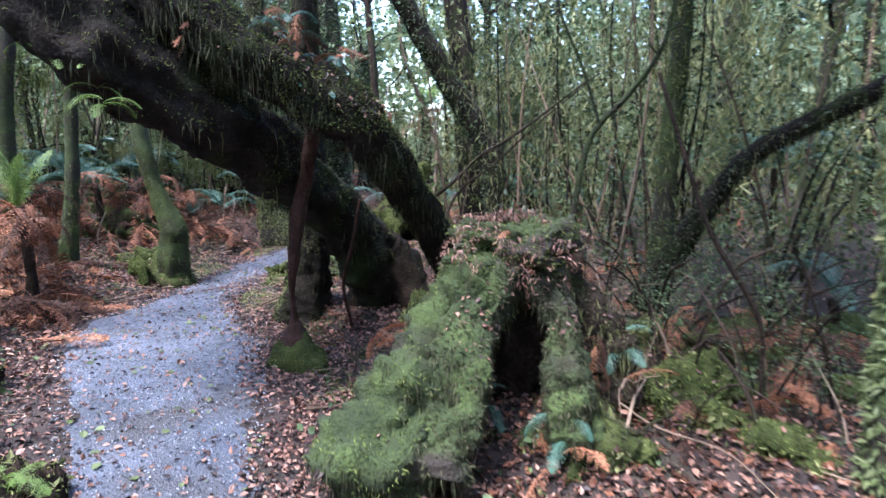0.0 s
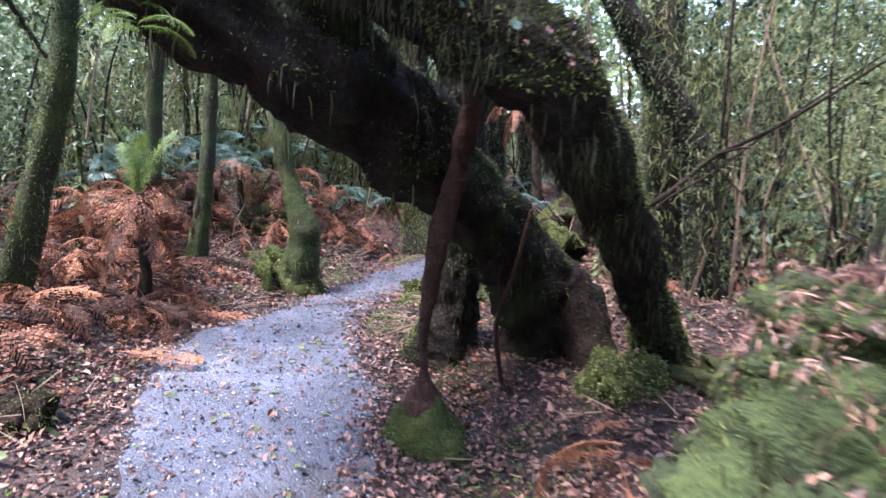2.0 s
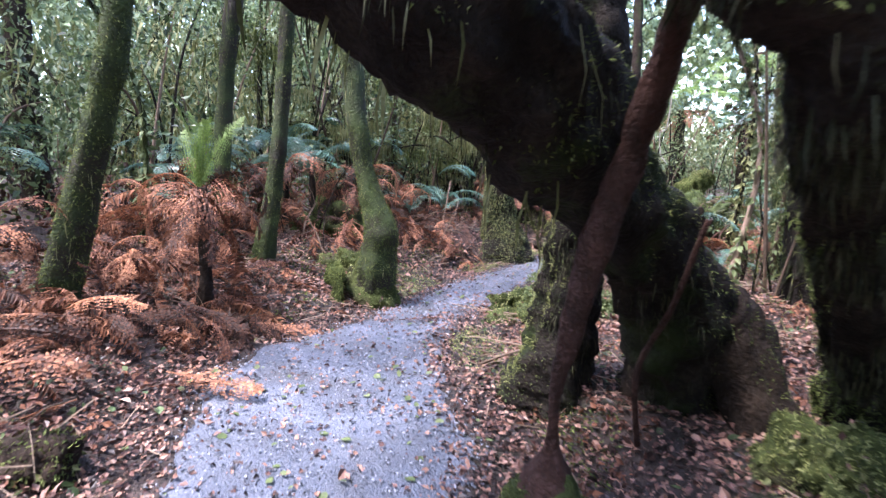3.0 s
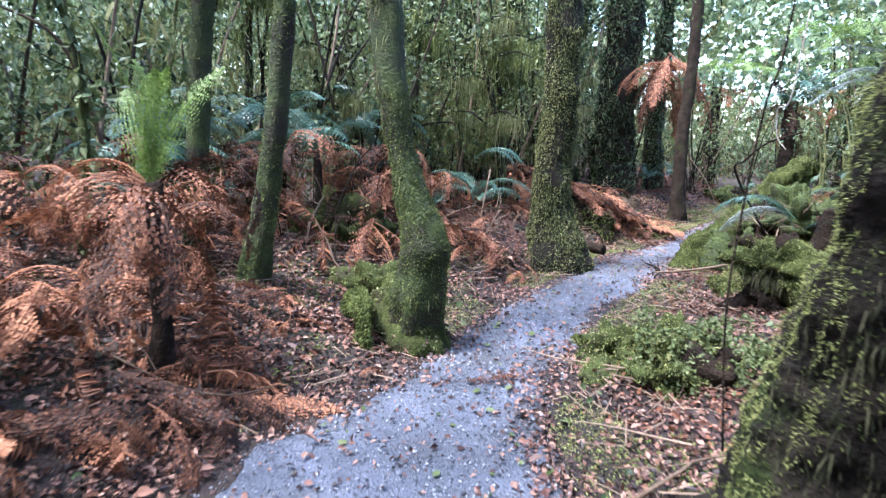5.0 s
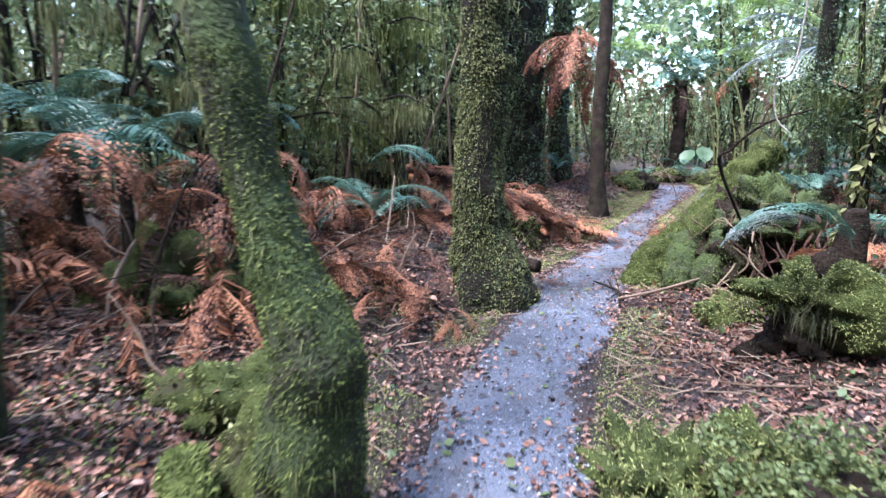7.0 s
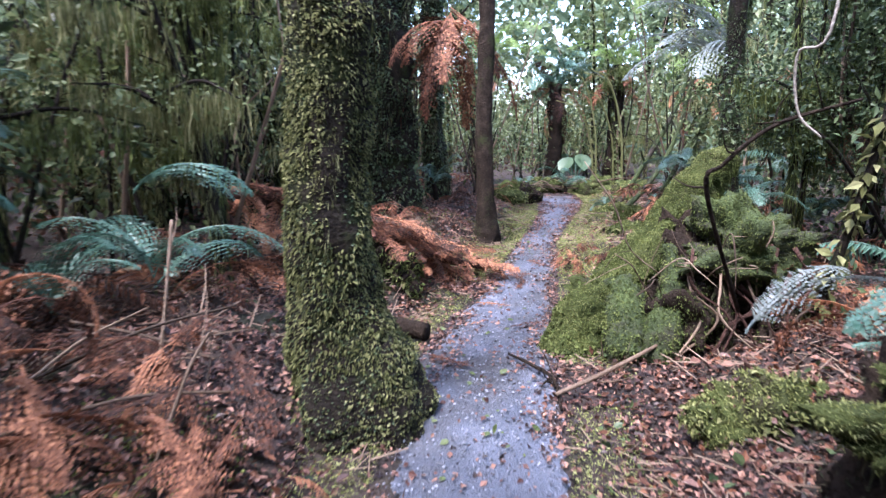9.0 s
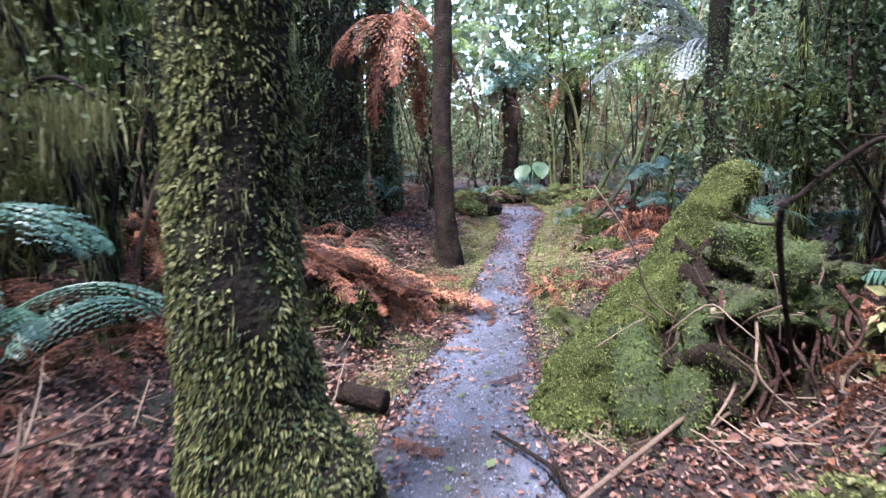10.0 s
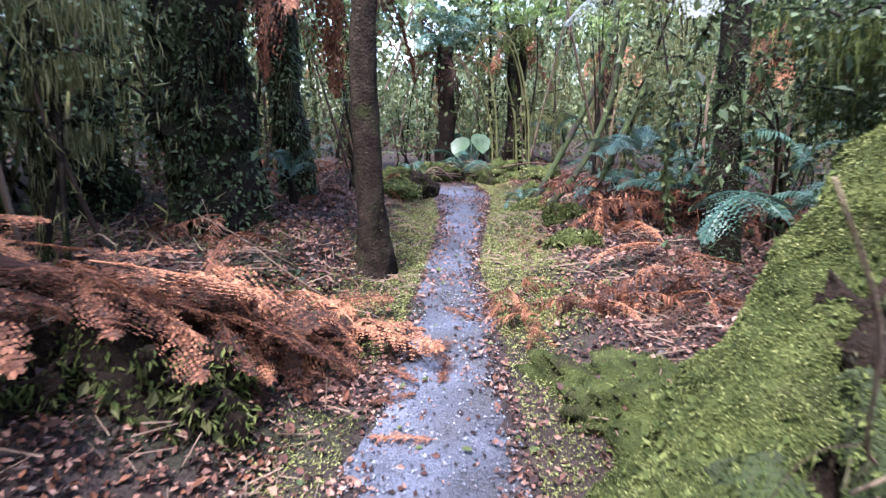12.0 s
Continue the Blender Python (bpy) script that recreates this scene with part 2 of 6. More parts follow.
M_YLEAF = material("pale_green_leaf", [(0.055, 0.075, 0.024), (0.105, 0.135, 0.05), (0.18, 0.21, 0.095)], 2, 0.55, 0.0, 30, island=0.4, clear=0.35, spec=0.35)
M_FERN = material("green_fern_leaf", [(0.02, 0.055, 0.04), (0.05, 0.115, 0.08), (0.1, 0.18, 0.13)], 6, 0.38, 0.0, 40, island=0.3, objects=0.3, clear=0.2, spec=0.5)
M_LIMEFERN = material("lime_fern_leaf", [(0.07, 0.12, 0.02), (0.12, 0.19, 0.04), (0.2, 0.28, 0.08)], 6, 0.5, 0.0, 40, island=0.4, clear=0.4)
M_SILVERFERN = material("silvery_fern_leaf", [(0.1, 0.12, 0.1), (0.17, 0.2, 0.185), (0.28, 0.31, 0.3)], 6, 0.5, 0.0, 40, island=0.4, clear=0.25)
M_RUST = material("dead_fern_leaf", [(0.02, 0.009, 0.006), (0.12, 0.045, 0.023), (0.37, 0.165, 0.088)], 2.5, 0.7, 0.0, 50, island=0.3, objects=0.45, clear=0.15, spec=0.3)
M_LITTER = material("fallen_leaf", [(0.016, 0.008, 0.007), (0.095, 0.043, 0.033), (0.26, 0.14, 0.1)], 1.3, 0.5, 0.0, 50, island=0.62, spec=0.35)
M_TWIG = material("dead_twig", [(0.035, 0.023, 0.016), (0.1, 0.066, 0.045), (0.23, 0.165, 0.12)], 6, 0.8, 0.4, 60, objects=0.5, spec=0.25)
M_LICHEN = material("hanging_lichen", [(0.06, 0.064, 0.022), (0.15, 0.155, 0.06), (0.3, 0.295, 0.15)], 3, 0.85, 0.0, 40, island=0.5, clear=0.4, spec=0.2)
M_PALELEAF = material("broad_pale_leaf", [(0.045, 0.085, 0.045), (0.085, 0.14, 0.08), (0.13, 0.19, 0.115)], 3, 0.45, 0.0, 30, clear=0.35, spec=0.4)
M_FILM = material("filmy_fern_leaf", [(0.03, 0.036, 0.012), (0.1, 0.108, 0.036), (0.25, 0.25, 0.11)], 4, 0.7, 0.0, 40, island=0.5, clear=0.3, spec=0.25)
M_GREYWOOD = material("pale_dead_wood", [(0.1, 0.085, 0.07), (0.22, 0.19, 0.16), (0.38, 0.34, 0.3)], 6, 0.7, 0.5, 60)

# ---- ground and path ----
# edges of the path: how far along, left side, right side
EDGES = np.array([(-6, -2.2, -0.6), (0, -1.3, 0.1), (1.5, -1.6, -0.45), (2.8, -2.15, -1.0), (4.1, -3.0, -1.32), (5.06, -3.72, -1.65), (5.9, -3.75, -2.2), (6.6, -3.55, -2.52),
                  (7.5, -3.42, -2.54), (8.3, -3.37, -2.52), (9.25, -3.2, -2.4), (10.5, -2.95, -2.06), (11.2, -2.87, -1.9), (12.1, -2.66, -1.72), (13.1, -2.24, -1.42),
                  (14.3, -1.72, -1.08), (15.4, -1.28, -0.82), (17.2, -0.64, -0.05), (18.2, -0.35, 0.36), (19.4, -0.1, 0.82), (20.5, -0.1, 1.0)])


def path_sides(y):
    return np.interp(y, EDGES[:, 0], EDGES[:, 1]), np.interp(y, EDGES[:, 0], EDGES[:, 2])


def off_path(x, y):
    """Metres to the left (negative) or right of the path's edges; 0 on it."""
    l, r = path_sides(y)
    return np.where(x < l, x - l, np.where(x > r, x - r, 0.0))


def from_edge(x, y):
    """Metres outside the path's edge, negative within it."""
    l, r = path_sides(y)
    return np.maximum(l - x, x - r)


def height(x, y):
    x, y = np.asarray(x, float), np.asarray(y, float)
    z = np.interp(y, [-4, 0, 4, 11, 13, 15, 17.5, 20, 30], [-0.05, -0.1, -0.2, -0.2, -0.27, -0.1, 0.0, 0.05, 0.3])
    d = off_path(x, y)
    z = z + 0.36 * smooth(0.15, 1.5, -d) + 0.2 * smooth(0.3, 1.8, d) + 0.05 * np.clip(np.abs(d) - 2, 0, 20)
    p = np.stack([x, y, np.zeros_like(x)], -1)
    k = smooth(0.0, 0.5, np.abs(d))
    return z + (0.1 * lumps(p, 1.3, 3) + 0.05 * lumps(p, 3.7, 4)) * (0.15 + 0.85 * k) * smooth(0, 0.3, np.abs(d) + 0.12) + 0.018 * lumps(p, 9, 5) * k


def at(x, y, up=0.0):
    return (x, y, float(height(x, y)) + up)


def sheet(xs, ys, lift=0.0):
    x, y = np.meshgrid(xs, ys, indexing="ij")
    v = np.stack([x, y, height(x, y) + lift], -1).reshape(-1, 3)
    a, b = len(xs), len(ys)
    i, j = np.meshgrid(np.arange(a - 1), np.arange(b - 1), indexing="ij")
    return v, [np.stack([i * b + j, (i + 1) * b + j, (i + 1) * b + j + 1, i * b + j + 1], -1).reshape(-1, 4)]


xs = np.concatenate([np.linspace(-120, -12, 14), np.linspace(-11, -6.2, 30), np.linspace(-6, 3, 120), np.linspace(3.2, 9, 34), np.linspace(10, 120, 14)])
ys = np.concatenate([np.linspace(-80, -6, 8), np.linspace(-5, 0, 30), np.linspace(0.06, 22, 260), np.linspace(22.4, 34, 34), np.linspace(36, 140, 14)])
gv, gf = sheet(xs, ys)
tagged(new("ground", mesh_of("ground", gv, gf, M_SOIL)), "dark damp forest floor of humus and litter", "ground", kind="structure")

# the gravel path, with ragged edges, a little above the soil
n_along, n_across = 900, 26
py = np.linspace(-5.5, 20.5, n_along)
pl, pr = path_sides(py)
row = np.stack([np.zeros_like(py), py, np.zeros_like(py)], -1)
pl = pl + 0.07 * lumps(row, 1.4, 21) + 0.05 * lumps(row, 5.3, 22) + 0.04 * lumps(row, 15, 25)
pr = pr + 0.07 * lumps(row, 1.4, 23) + 0.05 * lumps(row, 5.3, 24) + 0.04 * lumps(row, 15, 26)
u = np.linspace(0, 1, n_across)
px = pl[:, None] + (pr - pl)[:, None] * u[None]
pyy = np.broadcast_to(py[:, None], px.shape)
pz = height(px, pyy) + 0.012 - 0.03 * (np.abs(u * 2 - 1) ** 8)[None]
pv = np.stack([px, pyy, pz], -1).reshape(-1, 3)
i, j = np.meshgrid(np.arange(n_along - 1), np.arange(n_across - 1), indexing="ij")
pf = [np.stack([i * n_across + j, i * n_across + j + 1, (i + 1) * n_across + j + 1, (i + 1) * n_across + j], -1).reshape(-1, 4)]
tagged(new("path", mesh_of("path", pv, pf, M_PATH)), "narrow walking track of wet grey gravel", "path", kind="structure")


# ---- kinds of things ----
def mossy_tree(name, label, rows, bark, coat_n=2500, coat=0.03, coat_mat=None, hang=0.3, crown=0, seed=0, sides=18, rings=46, rough=0.14, flute=0.12,
               limbs=(), group="", coat_top=9.0, bare=0.0, coat_shape=SPRIG, coat_faces=LEAF_F, second=None, tassels=0, shag=0, tassel=0.09, tassel_mat=None):
    """A leaning, moss-grown trunk through rows of x, y, z, radius, with limbs and a leafy crown."""
    base = Vector(rows[0][:3])
    t = thing(name, label, "tree", base, group)
    loc = np.array([[a - base.x, b - base.y, c - base.z, r] for a, b, c, r in rows])
    body = tube(loc, sides, rings, rough, 6, seed, flute)
    part("trunk", mesh_of("trunk", *body, bark), t)

    def keep(p, n):
        return (lumps(p, 3.0, seed + 9) > bare - 0.55) & (p[:, 2] < coat_top)
    if coat_n:
        part("moss_coat", mesh_of("moss_coat", *fuzz(*body, coat_n, coat, seed + 2, hang, 0.7, coat_shape, coat_faces, keep), coat_mat or M_MOSS, False), t, "soft moss and small epiphytes")["kind"] = "stuff"
    if second:
        n2, s2, m2, sh2, sf2 = second
        part("climber", mesh_of("climber", *fuzz(*body, n2, s2, seed + 4, hang, 0.8, sh2, sf2, lambda p, n: lumps(p, 4.0, seed + 12) > -0.2 + 0.4 * smooth(0.6, 1.2, p[:, 2])), m2, False), t, "pale climbing leaves")["kind"] = "stuff"
        part("creeper", mesh_of("creeper", *fuzz(*body, n2, s2 * 0.8, seed + 5, hang, 0.8, sh2, sf2, lambda p, n: lumps(p, 2.6, seed + 21) > 0.0), M_LEAF, False), t, "dark glossy creeper leaves")["kind"] = "stuff"
    if tassels:
        part("strand", mesh_of("strand", *strands(*body, tassels, tassel, seed + 6, lambda p, n: (p[:, 2] > 0.5) & (lumps(p, 2.5, seed + 14) > -0.1)), tassel_mat or M_LICHEN, False), t, "hanging moss strands")["kind"] = "stuff"
    if shag:
        g = np.random.default_rng(seed + 8)
        p, nn = strewn(*body, shag, seed + 8)
        k = (lumps(p, 3.0, seed + 16) > -0.15) & (p[:, 2] > 0.3)
        p, nn = p[k], nn[k]
        part("filmy_fern", mesh_of("filmy_fern", *leaves(p, nn * 0.75 + g.normal(0, 0.25, p.shape) - np.array([0, 0, 0.8]), nn + np.array([0, 0, 0.6]), g.uniform(0.01, 0.034, len(p)), OVAL * np.array([0.45, 1, 3]), OVAL_F), M_FILM, False), t, "hanging filmy fern blades")["kind"] = "stuff"
    for k, limb in enumerate(limbs):
        lb = tube(np.array([[a - base.x, b - base.y, c - base.z, r] for a, b, c, r in limb]), 10, 24, 0.12, 8, seed + 20 + k)
        part("limb", mesh_of("limb", *lb, bark), t)
    if crown:
        g = np.random.default_rng(seed + 50)
        top = loc[-1, :3]
        clumps = top + g.normal(0, 1, (26, 3)) * np.array([1.1, 1.1, 0.6]) + np.array([0, 0, 0.6])
        k = g.integers(0, len(clumps), crown)
        p = clumps[k] + g.normal(0, 0.26, (crown, 3))
        part("crown", mesh_of("crown", *leaves(p, g.normal(0, 1, p.shape), g.normal(0, 0.5, p.shape) + np.array([0, 0, 1]), g.uniform(0.05, 0.12, crown)), M_LEAF, False), t)
        for k in range(7):
            e = clumps[k * 3]
            lb = tube([(*(top - np.array([0, 0, 0.4])), 0.035), (*((top + e) / 2 + np.array([0, 0, 0.1])), 0.022), (*e, 0.006)], 6, 10, 0.1, 8, seed + k)
            part("branch", mesh_of("branch", *lb, bark), t)
    return t


def frond_mesh(name, mat, length=1.0, rise=60, droop=110, width=0.2, pairs=22, fine=False, curl=0.0, seed=0, sag=0.25):
    """One fern frond along +x: a bent midrib with pairs of leaflets."""
    g = np.random.default_rng(seed)
    n = 30
    s = np.linspace(0, 1, n)
    a = np.radians(rise - droop * s ** 1.2)
    b = np.radians(curl * s ** 1.5 + g.normal(0, 4))
    step = length / (n - 1)
    x = np.concatenate([[0], np.cumsum(np.cos(a) * np.cos(b))[:-1]]) * step
    y = np.concatenate([[0], np.cumsum(np.cos(a) * np.sin(b))[:-1]]) * step
    z = np.concatenate([[0], np.cumsum(np.sin(a))[:-1]]) * step
    p = np.stack([x, y, z], -1)
    rib = tube(np.column_stack([p, 0.006 * length * (1.15 - s)]), 4, 16, 0, 5, 0)
    q = np.linspace(0.14, 0.985, pairs)
    prof = (q ** 0.7) * (1 - q) ** 0.65
    prof = prof / prof.max() * width * length
    o = np.stack([np.interp(q, s, p[:, k]) for k in range(3)], -1)
    d = unit(np.stack([np.interp(q + 0.02, s, p[:, k]) for k in range(3)], -1) - o + 1e-6)
    side0 = unit(np.cross(d, np.array([0, 0, 1.0])) + 1e-6)
    nrm0 = np.cross(side0, d)
    bodies = [rib]
    for sg in (-1, 1):
        side = side0 * sg
        w = unit(side * 0.9 + d * 0.42 - np.array([0, 0, sag]) + g.normal(0, 0.07, side.shape))
        ln = prof * g.uniform(0.82, 1.1, pairs)
        if mat is M_RUST:
            ln = ln * np.where(g.random(pairs) < 0.16, g.uniform(0.05, 0.5, pairs), 1.0)
            w = unit(w + g.normal(0, 0.2, w.shape))
        gap = length * 0.85 / pairs
        if not fine:
            v = o[:, None] + np.array([[0, 0.02, 0], [0.42, 0.2, 0.1], [0.34, 0.6, 0.08], [0, 1, -0.3], [-0.34, 0.6, 0.08], [-0.42, 0.2, 0.1]])[None, :, 0:1] * gap * d[:, None] \
                + np.array([0.02, 0.2, 0.6, 1, 0.6, 0.2])[None, :, None] * ln[:, None, None] * w[:, None] \
                + np.array([0, 0.1, 0.06, -0.5, 0.06, 0.1])[None, :, None] * gap * nrm0[:, None]
            bodies.append((v.reshape(-1, 3), [(OVAL_F[0][None] + (np.arange(pairs) * 6)[:, None, None]).reshape(-1, 3)]))
        else:
            m = 5
            t = np.linspace(0.08, 0.93, m)
            foot = (o[:, None] + (ln[:, None] * t[None])[..., None] * w[:, None] - np.array([0, 0, 1.0]) * (0.12 * ln[:, None] * t[None] ** 2)[..., None]).reshape(-1, 3)
            size = np.repeat(gap * 0.95, pairs * m) * np.tile(1.15 - 0.75 * t, pairs)
            ww, dd, nn = np.repeat(w, m, 0), np.repeat(d, m, 0), np.repeat(nrm0, m, 0)
            for e in (-1, 1):
                bodies.append(leaves(foot, dd * e + ww * 0.5, nn + g.normal(0, 0.15, nn.shape), size, LEAF * np.array([1.3, 1, 1])))
    v, f = joined(*bodies)
    return mesh_of(name, v, f, mat, False)


FRONDS = {
    "green": [frond_mesh("frond", M_FERN, 1, 62, 105, 0.19, 22, True, 12, k) for k in range(3)],
    "lime": [frond_mesh("frond", M_LIMEFERN, 1, 70, 90, 0.2, 24, True, 8, 10 + k) for k in range(2)],
    "silver": [frond_mesh("frond", M_SILVERFERN, 1, 40, 80, 0.2, 24, True, 8, 20 + k) for k in range(2)],
    "rust": [frond_mesh("frond", M_RUST, 1, 42 - 18 * k, 95 - 16 * k, 0.17 + 0.02 * k, 18 + k, True, 22 * (k - 1.5), 30 + k, 0.55) for k in range(4)],
    "flat": [frond_mesh("frond", M_RUST, 1, 3, 6, 0.2, 18, True, 15 * (k - 1), 90 + k, 0.06) for k in range(3)],
    "upright": [frond_mesh("frond", M_LIMEFERN, 1, 84, 34, 0.2, 24, True, 10 * (k - 1), 50 + k, 0.1) for k in range(3)],
    "hoop": [frond_mesh("frond", M_RUST, 1, 66, 175, 0.22, 24, True, 10 * (k - 1), 55 + k, 0.4) for k in range(3)],
    "skirt": [frond_mesh("frond", M_RUST, 1, -38, 48, 0.17, 22, True, 25 * (k - 1), 40 + k, 0.5) for k in range(3)],
}
PLAIN = {
    "green": [frond_mesh("frond", M_FERN, 1, 62, 105, 0.19, 20, False, 12, 60 + k) for k in range(3)],
    "rust": [frond_mesh("frond", M_RUST, 1, 42 - 18 * k, 95 - 16 * k, 0.2, 18, False, 22 * (k - 1.5), 70 + k, 0.5) for k in range(4)]}
FERN_LABEL = {
    "green": "glossy green fern with arching fronds", "lime": "fresh lime-green fern with upright fronds", "silver": "pale silvery fern fronds catching the light",
    "rust": "dead rust-brown fern lying collapsed on the litter", "skirt": "hanging skirt of dead brown fern fronds",
    "upright": "fresh lime-green fern fronds standing upright", "hoop": "withered brown fronds bent over in hoops"}


def fern(kind, where, size=0.7, count=6, seed=0, spread=360, turn=0, lie=0, label="", group="", lean=0, plain=False):
    """A clump of fronds; lie: degrees by which the fronds are pressed down."""
    g = np.random.default_rng(seed)
    t = thing("dead_fern" if kind in ("rust", "skirt", "hoop") else "fern", label or FERN_LABEL[kind], "fern", where, group or FERN_LABEL[kind].split(" with")[0])
    pool = PLAIN[kind] if plain else FRONDS[kind]
    for k in range(count):
        a = turn + spread * (k + g.uniform(-0.3, 0.3)) / count
        s = size * g.uniform(0.75, 1.15)
        part("frond", pool[int(g.integers(len(pool)))], t, "", pose(0, 0, 0.06 * g.normal(), g.normal(0, 34 if kind == "rust" else 12), lie + lean + g.normal(0, 22 if kind == "rust" else 9), a + g.normal(0, 25 if kind == "rust" else 5)) @ Matrix.Diagonal((s, s, s, 1)))
    return t


def mound(name, label, center, radii, mat, coat, n, size, seed=0, rough=0.3, grain=2.5, hang=0.2, category="moss mound", sink=0.0):
    """A moss-covered lump of root, stone or rotten wood on the ground."""
    x, y = center[:2]
    base = at(x, y, -sink) if len(center) < 3 else center
    t = thing(name, label, category, base)
    body = lump((0, 0, 0), radii, rough * 1.3, grain * 1.5, seed)
    part("body", mesh_of("body", *body, mat), t)
    if n:
        part("moss_coat", mesh_of("moss_coat", *fuzz(*body, n, size, seed + 1, hang), coat, False), t)["kind"] = "stuff"
        part("sprig", mesh_of("sprig", *fuzz(*body, n // 5, size * 1.7, seed + 2, hang + 0.4, 0.5, LEAF, LEAF_F, lambda p, k: lumps(p, 6.0, seed + 4) > 0.0), M_FILM, False), t, "longer sprigs of fern and moss")["kind"] = "stuff"
        part("dead_leaf", mesh_of("dead_leaf", *fuzz(*body, max(n // 45, 20), 0.04, seed + 3, 0.1, 0.2, OVAL, OVAL_F, lambda p, k: k[:, 2] > 0.1), M_LITTER, False), t, "fallen brown leaves on the moss")["kind"] = "stuff"
    return t


def stick(name, label, rows, mat, sides=7, rings=24, group="", twigs=0, seed=0, rough=0.12):
    """A thin bent branch, root or vine, with side twigs."""
    g = np.random.default_rng(seed)
    base = Vector(rows[0][:3])
    t = thing(name, label, name.split("_")[-1], base, group)
    loc = np.array([[a - base.x, b - base.y, c - base.z, r] for a, b, c, r in rows])
    part("stem", mesh_of("stem", *tube(loc, sides, rings, rough, 14, seed), mat), t)
    c = spline(loc, 20)
    for k in range(twigs):
        o = c[int(g.integers(4, 18))]
        d = unit(g.normal(0, 1, 3) + np.array([0, 0, 0.3]))
        l = g.uniform(0.12, 0.4)
        part("twig", mesh_of("twig", *tube([(*o[:3], o[3] * 0.6), (*(o[:3] + d * l * 0.5 + g.normal(0, 0.02, 3)), o[3] * 0.4), (*(o[:3] + d * l), 0.002)], 5, 8, 0.1, 14, k), mat), t)
    return t


def shrub_data(seed, n, spread, size, mat, shape=LEAF, faces=LEAF_F, drop=0.0):
    g = np.random.default_rng(seed)
    c = g.normal(0, 1, (22, 3)) * np.array(spread)
    k = g.integers(0, len(c), n)
    p = c[k] + g.normal(0, 0.16, (n, 3)) * np.array([1, 1, 1 + 2 * drop])
    d = g.normal(0, 1, p.shape) - np.array([0, 0, drop * 3])
    return mesh_of("foliage", *leaves(p, d, g.normal(0, 0.6, p.shape) + np.array([0, 0, 1 - drop]), size * g.uniform(0.5, 1.4, n), shape, faces), mat, False), c


# ---- the great leaning tree over the path ----
big = thing("leaning_tree", "huge dark moss-draped trunk leaning low over the path", "tree", (-0.9, 5.8, -0.15))
BO = np.array([-0.9, 5.8, -0.15, 0])


def big_part(name, rows, sides=44, rings=150, rough=0.17, seed=0, mat=M_BARK, coat=4000, size=0.03, hang=0.5, flute=0.0, label="", moss=M_MOSS, out=0.5, bare=-0.1, ridge=0):
    body = tube(np.array(rows) - BO, sides, rings, rough, 5, seed, flute)
    ob = part(name, mesh_of(name, *body, mat), big, label)

    def keep(p, n):
        return lumps(p, 2.6, seed + 5) + 0.9 * n[:, 2] > bare
    if ridge:
        # brighter moss where faces turn up and right: light painted by colour
        part("moss_crust", mesh_of("moss_crust", *fuzz(*body, ridge, 0.017, seed + 11, 0.15, 0.8, SPRIG, LEAF_F, lambda p, n: 0.75 * n[:, 0] + 0.6 * n[:, 2] + 0.5 * lumps(p, 3.5, seed + 12) > 0.6), M_BRIGHTMOSS, False), ob, "moss paled along the upper right to paint light there")["kind"] = "stuff"
    if coat > 2000:
        part("strand", mesh_of("strand", *strands(*body, coat // 4, 0.1, seed + 3, lambda p, n: lumps(p, 3.3, seed + 6) > 0.1), M_DARKMOSS, False), ob, "hanging strands of dark moss")["kind"] = "stuff"
    if coat:
        part("moss", mesh_of("moss", *fuzz(*body, coat, size, seed + 1, hang, out, SPRIG, LEAF_F, keep), moss, False), ob, "thin hanging moss")["kind"] = "stuff"
    return ob


big_part("trunk", [(-0.55, 6.15, -0.25, 0.36), (-0.75, 5.8, 0.33, 0.3), (-1.0, 5.3, 0.93, 0.25), (-1.26, 4.6, 1.36, 0.24), (-1.5, 3.9, 1.7, 0.26), (-1.9, 3.5, 2.06, 0.29),
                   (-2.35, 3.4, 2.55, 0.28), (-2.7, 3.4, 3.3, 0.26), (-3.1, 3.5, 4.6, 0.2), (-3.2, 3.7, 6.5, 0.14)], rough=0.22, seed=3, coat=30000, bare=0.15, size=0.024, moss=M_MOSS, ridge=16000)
tr = tube(np.array([(-1.26, 4.6, 1.36, 0.24), (-1.5, 3.9, 1.7, 0.26), (-1.9, 3.5, 2.06, 0.29)]) - BO, 20, 30, 0.2, 5, 3)
part("lichen", mesh_of("lichen", *strands(*tr, 260, 0.24, 77, lambda p, n: (n[:, 2] < 0.3) & (lumps(p, 4.0, 78) > 0.1)), M_LICHEN, False), big, "pale lichen hanging under the trunk")["kind"] = "stuff"
big_part("limb", [(0.12, 5.75, -0.05, 0.25), (0.0, 5.4, 0.4, 0.175), (-0.23, 4.85, 1.0, 0.15), (-0.42, 4.25, 1.4, 0.155), (-0.56, 3.83, 1.66, 0.18), (-0.9, 3.66, 1.9, 0.18), (-1.35, 3.55, 2.2, 0.18),
                  (-1.85, 3.55, 2.65, 0.17), (-2.2, 3.6, 3.3, 0.15), (-2.4, 3.8, 4.2, 0.12), (-2.3, 4.0, 6, 0.08)], rough=0.24, seed=8, coat=44000, bare=-0.15, ridge=26000, size=0.026, hang=0.25, out=0.7, label="upper limb with light painted into the moss along its back")
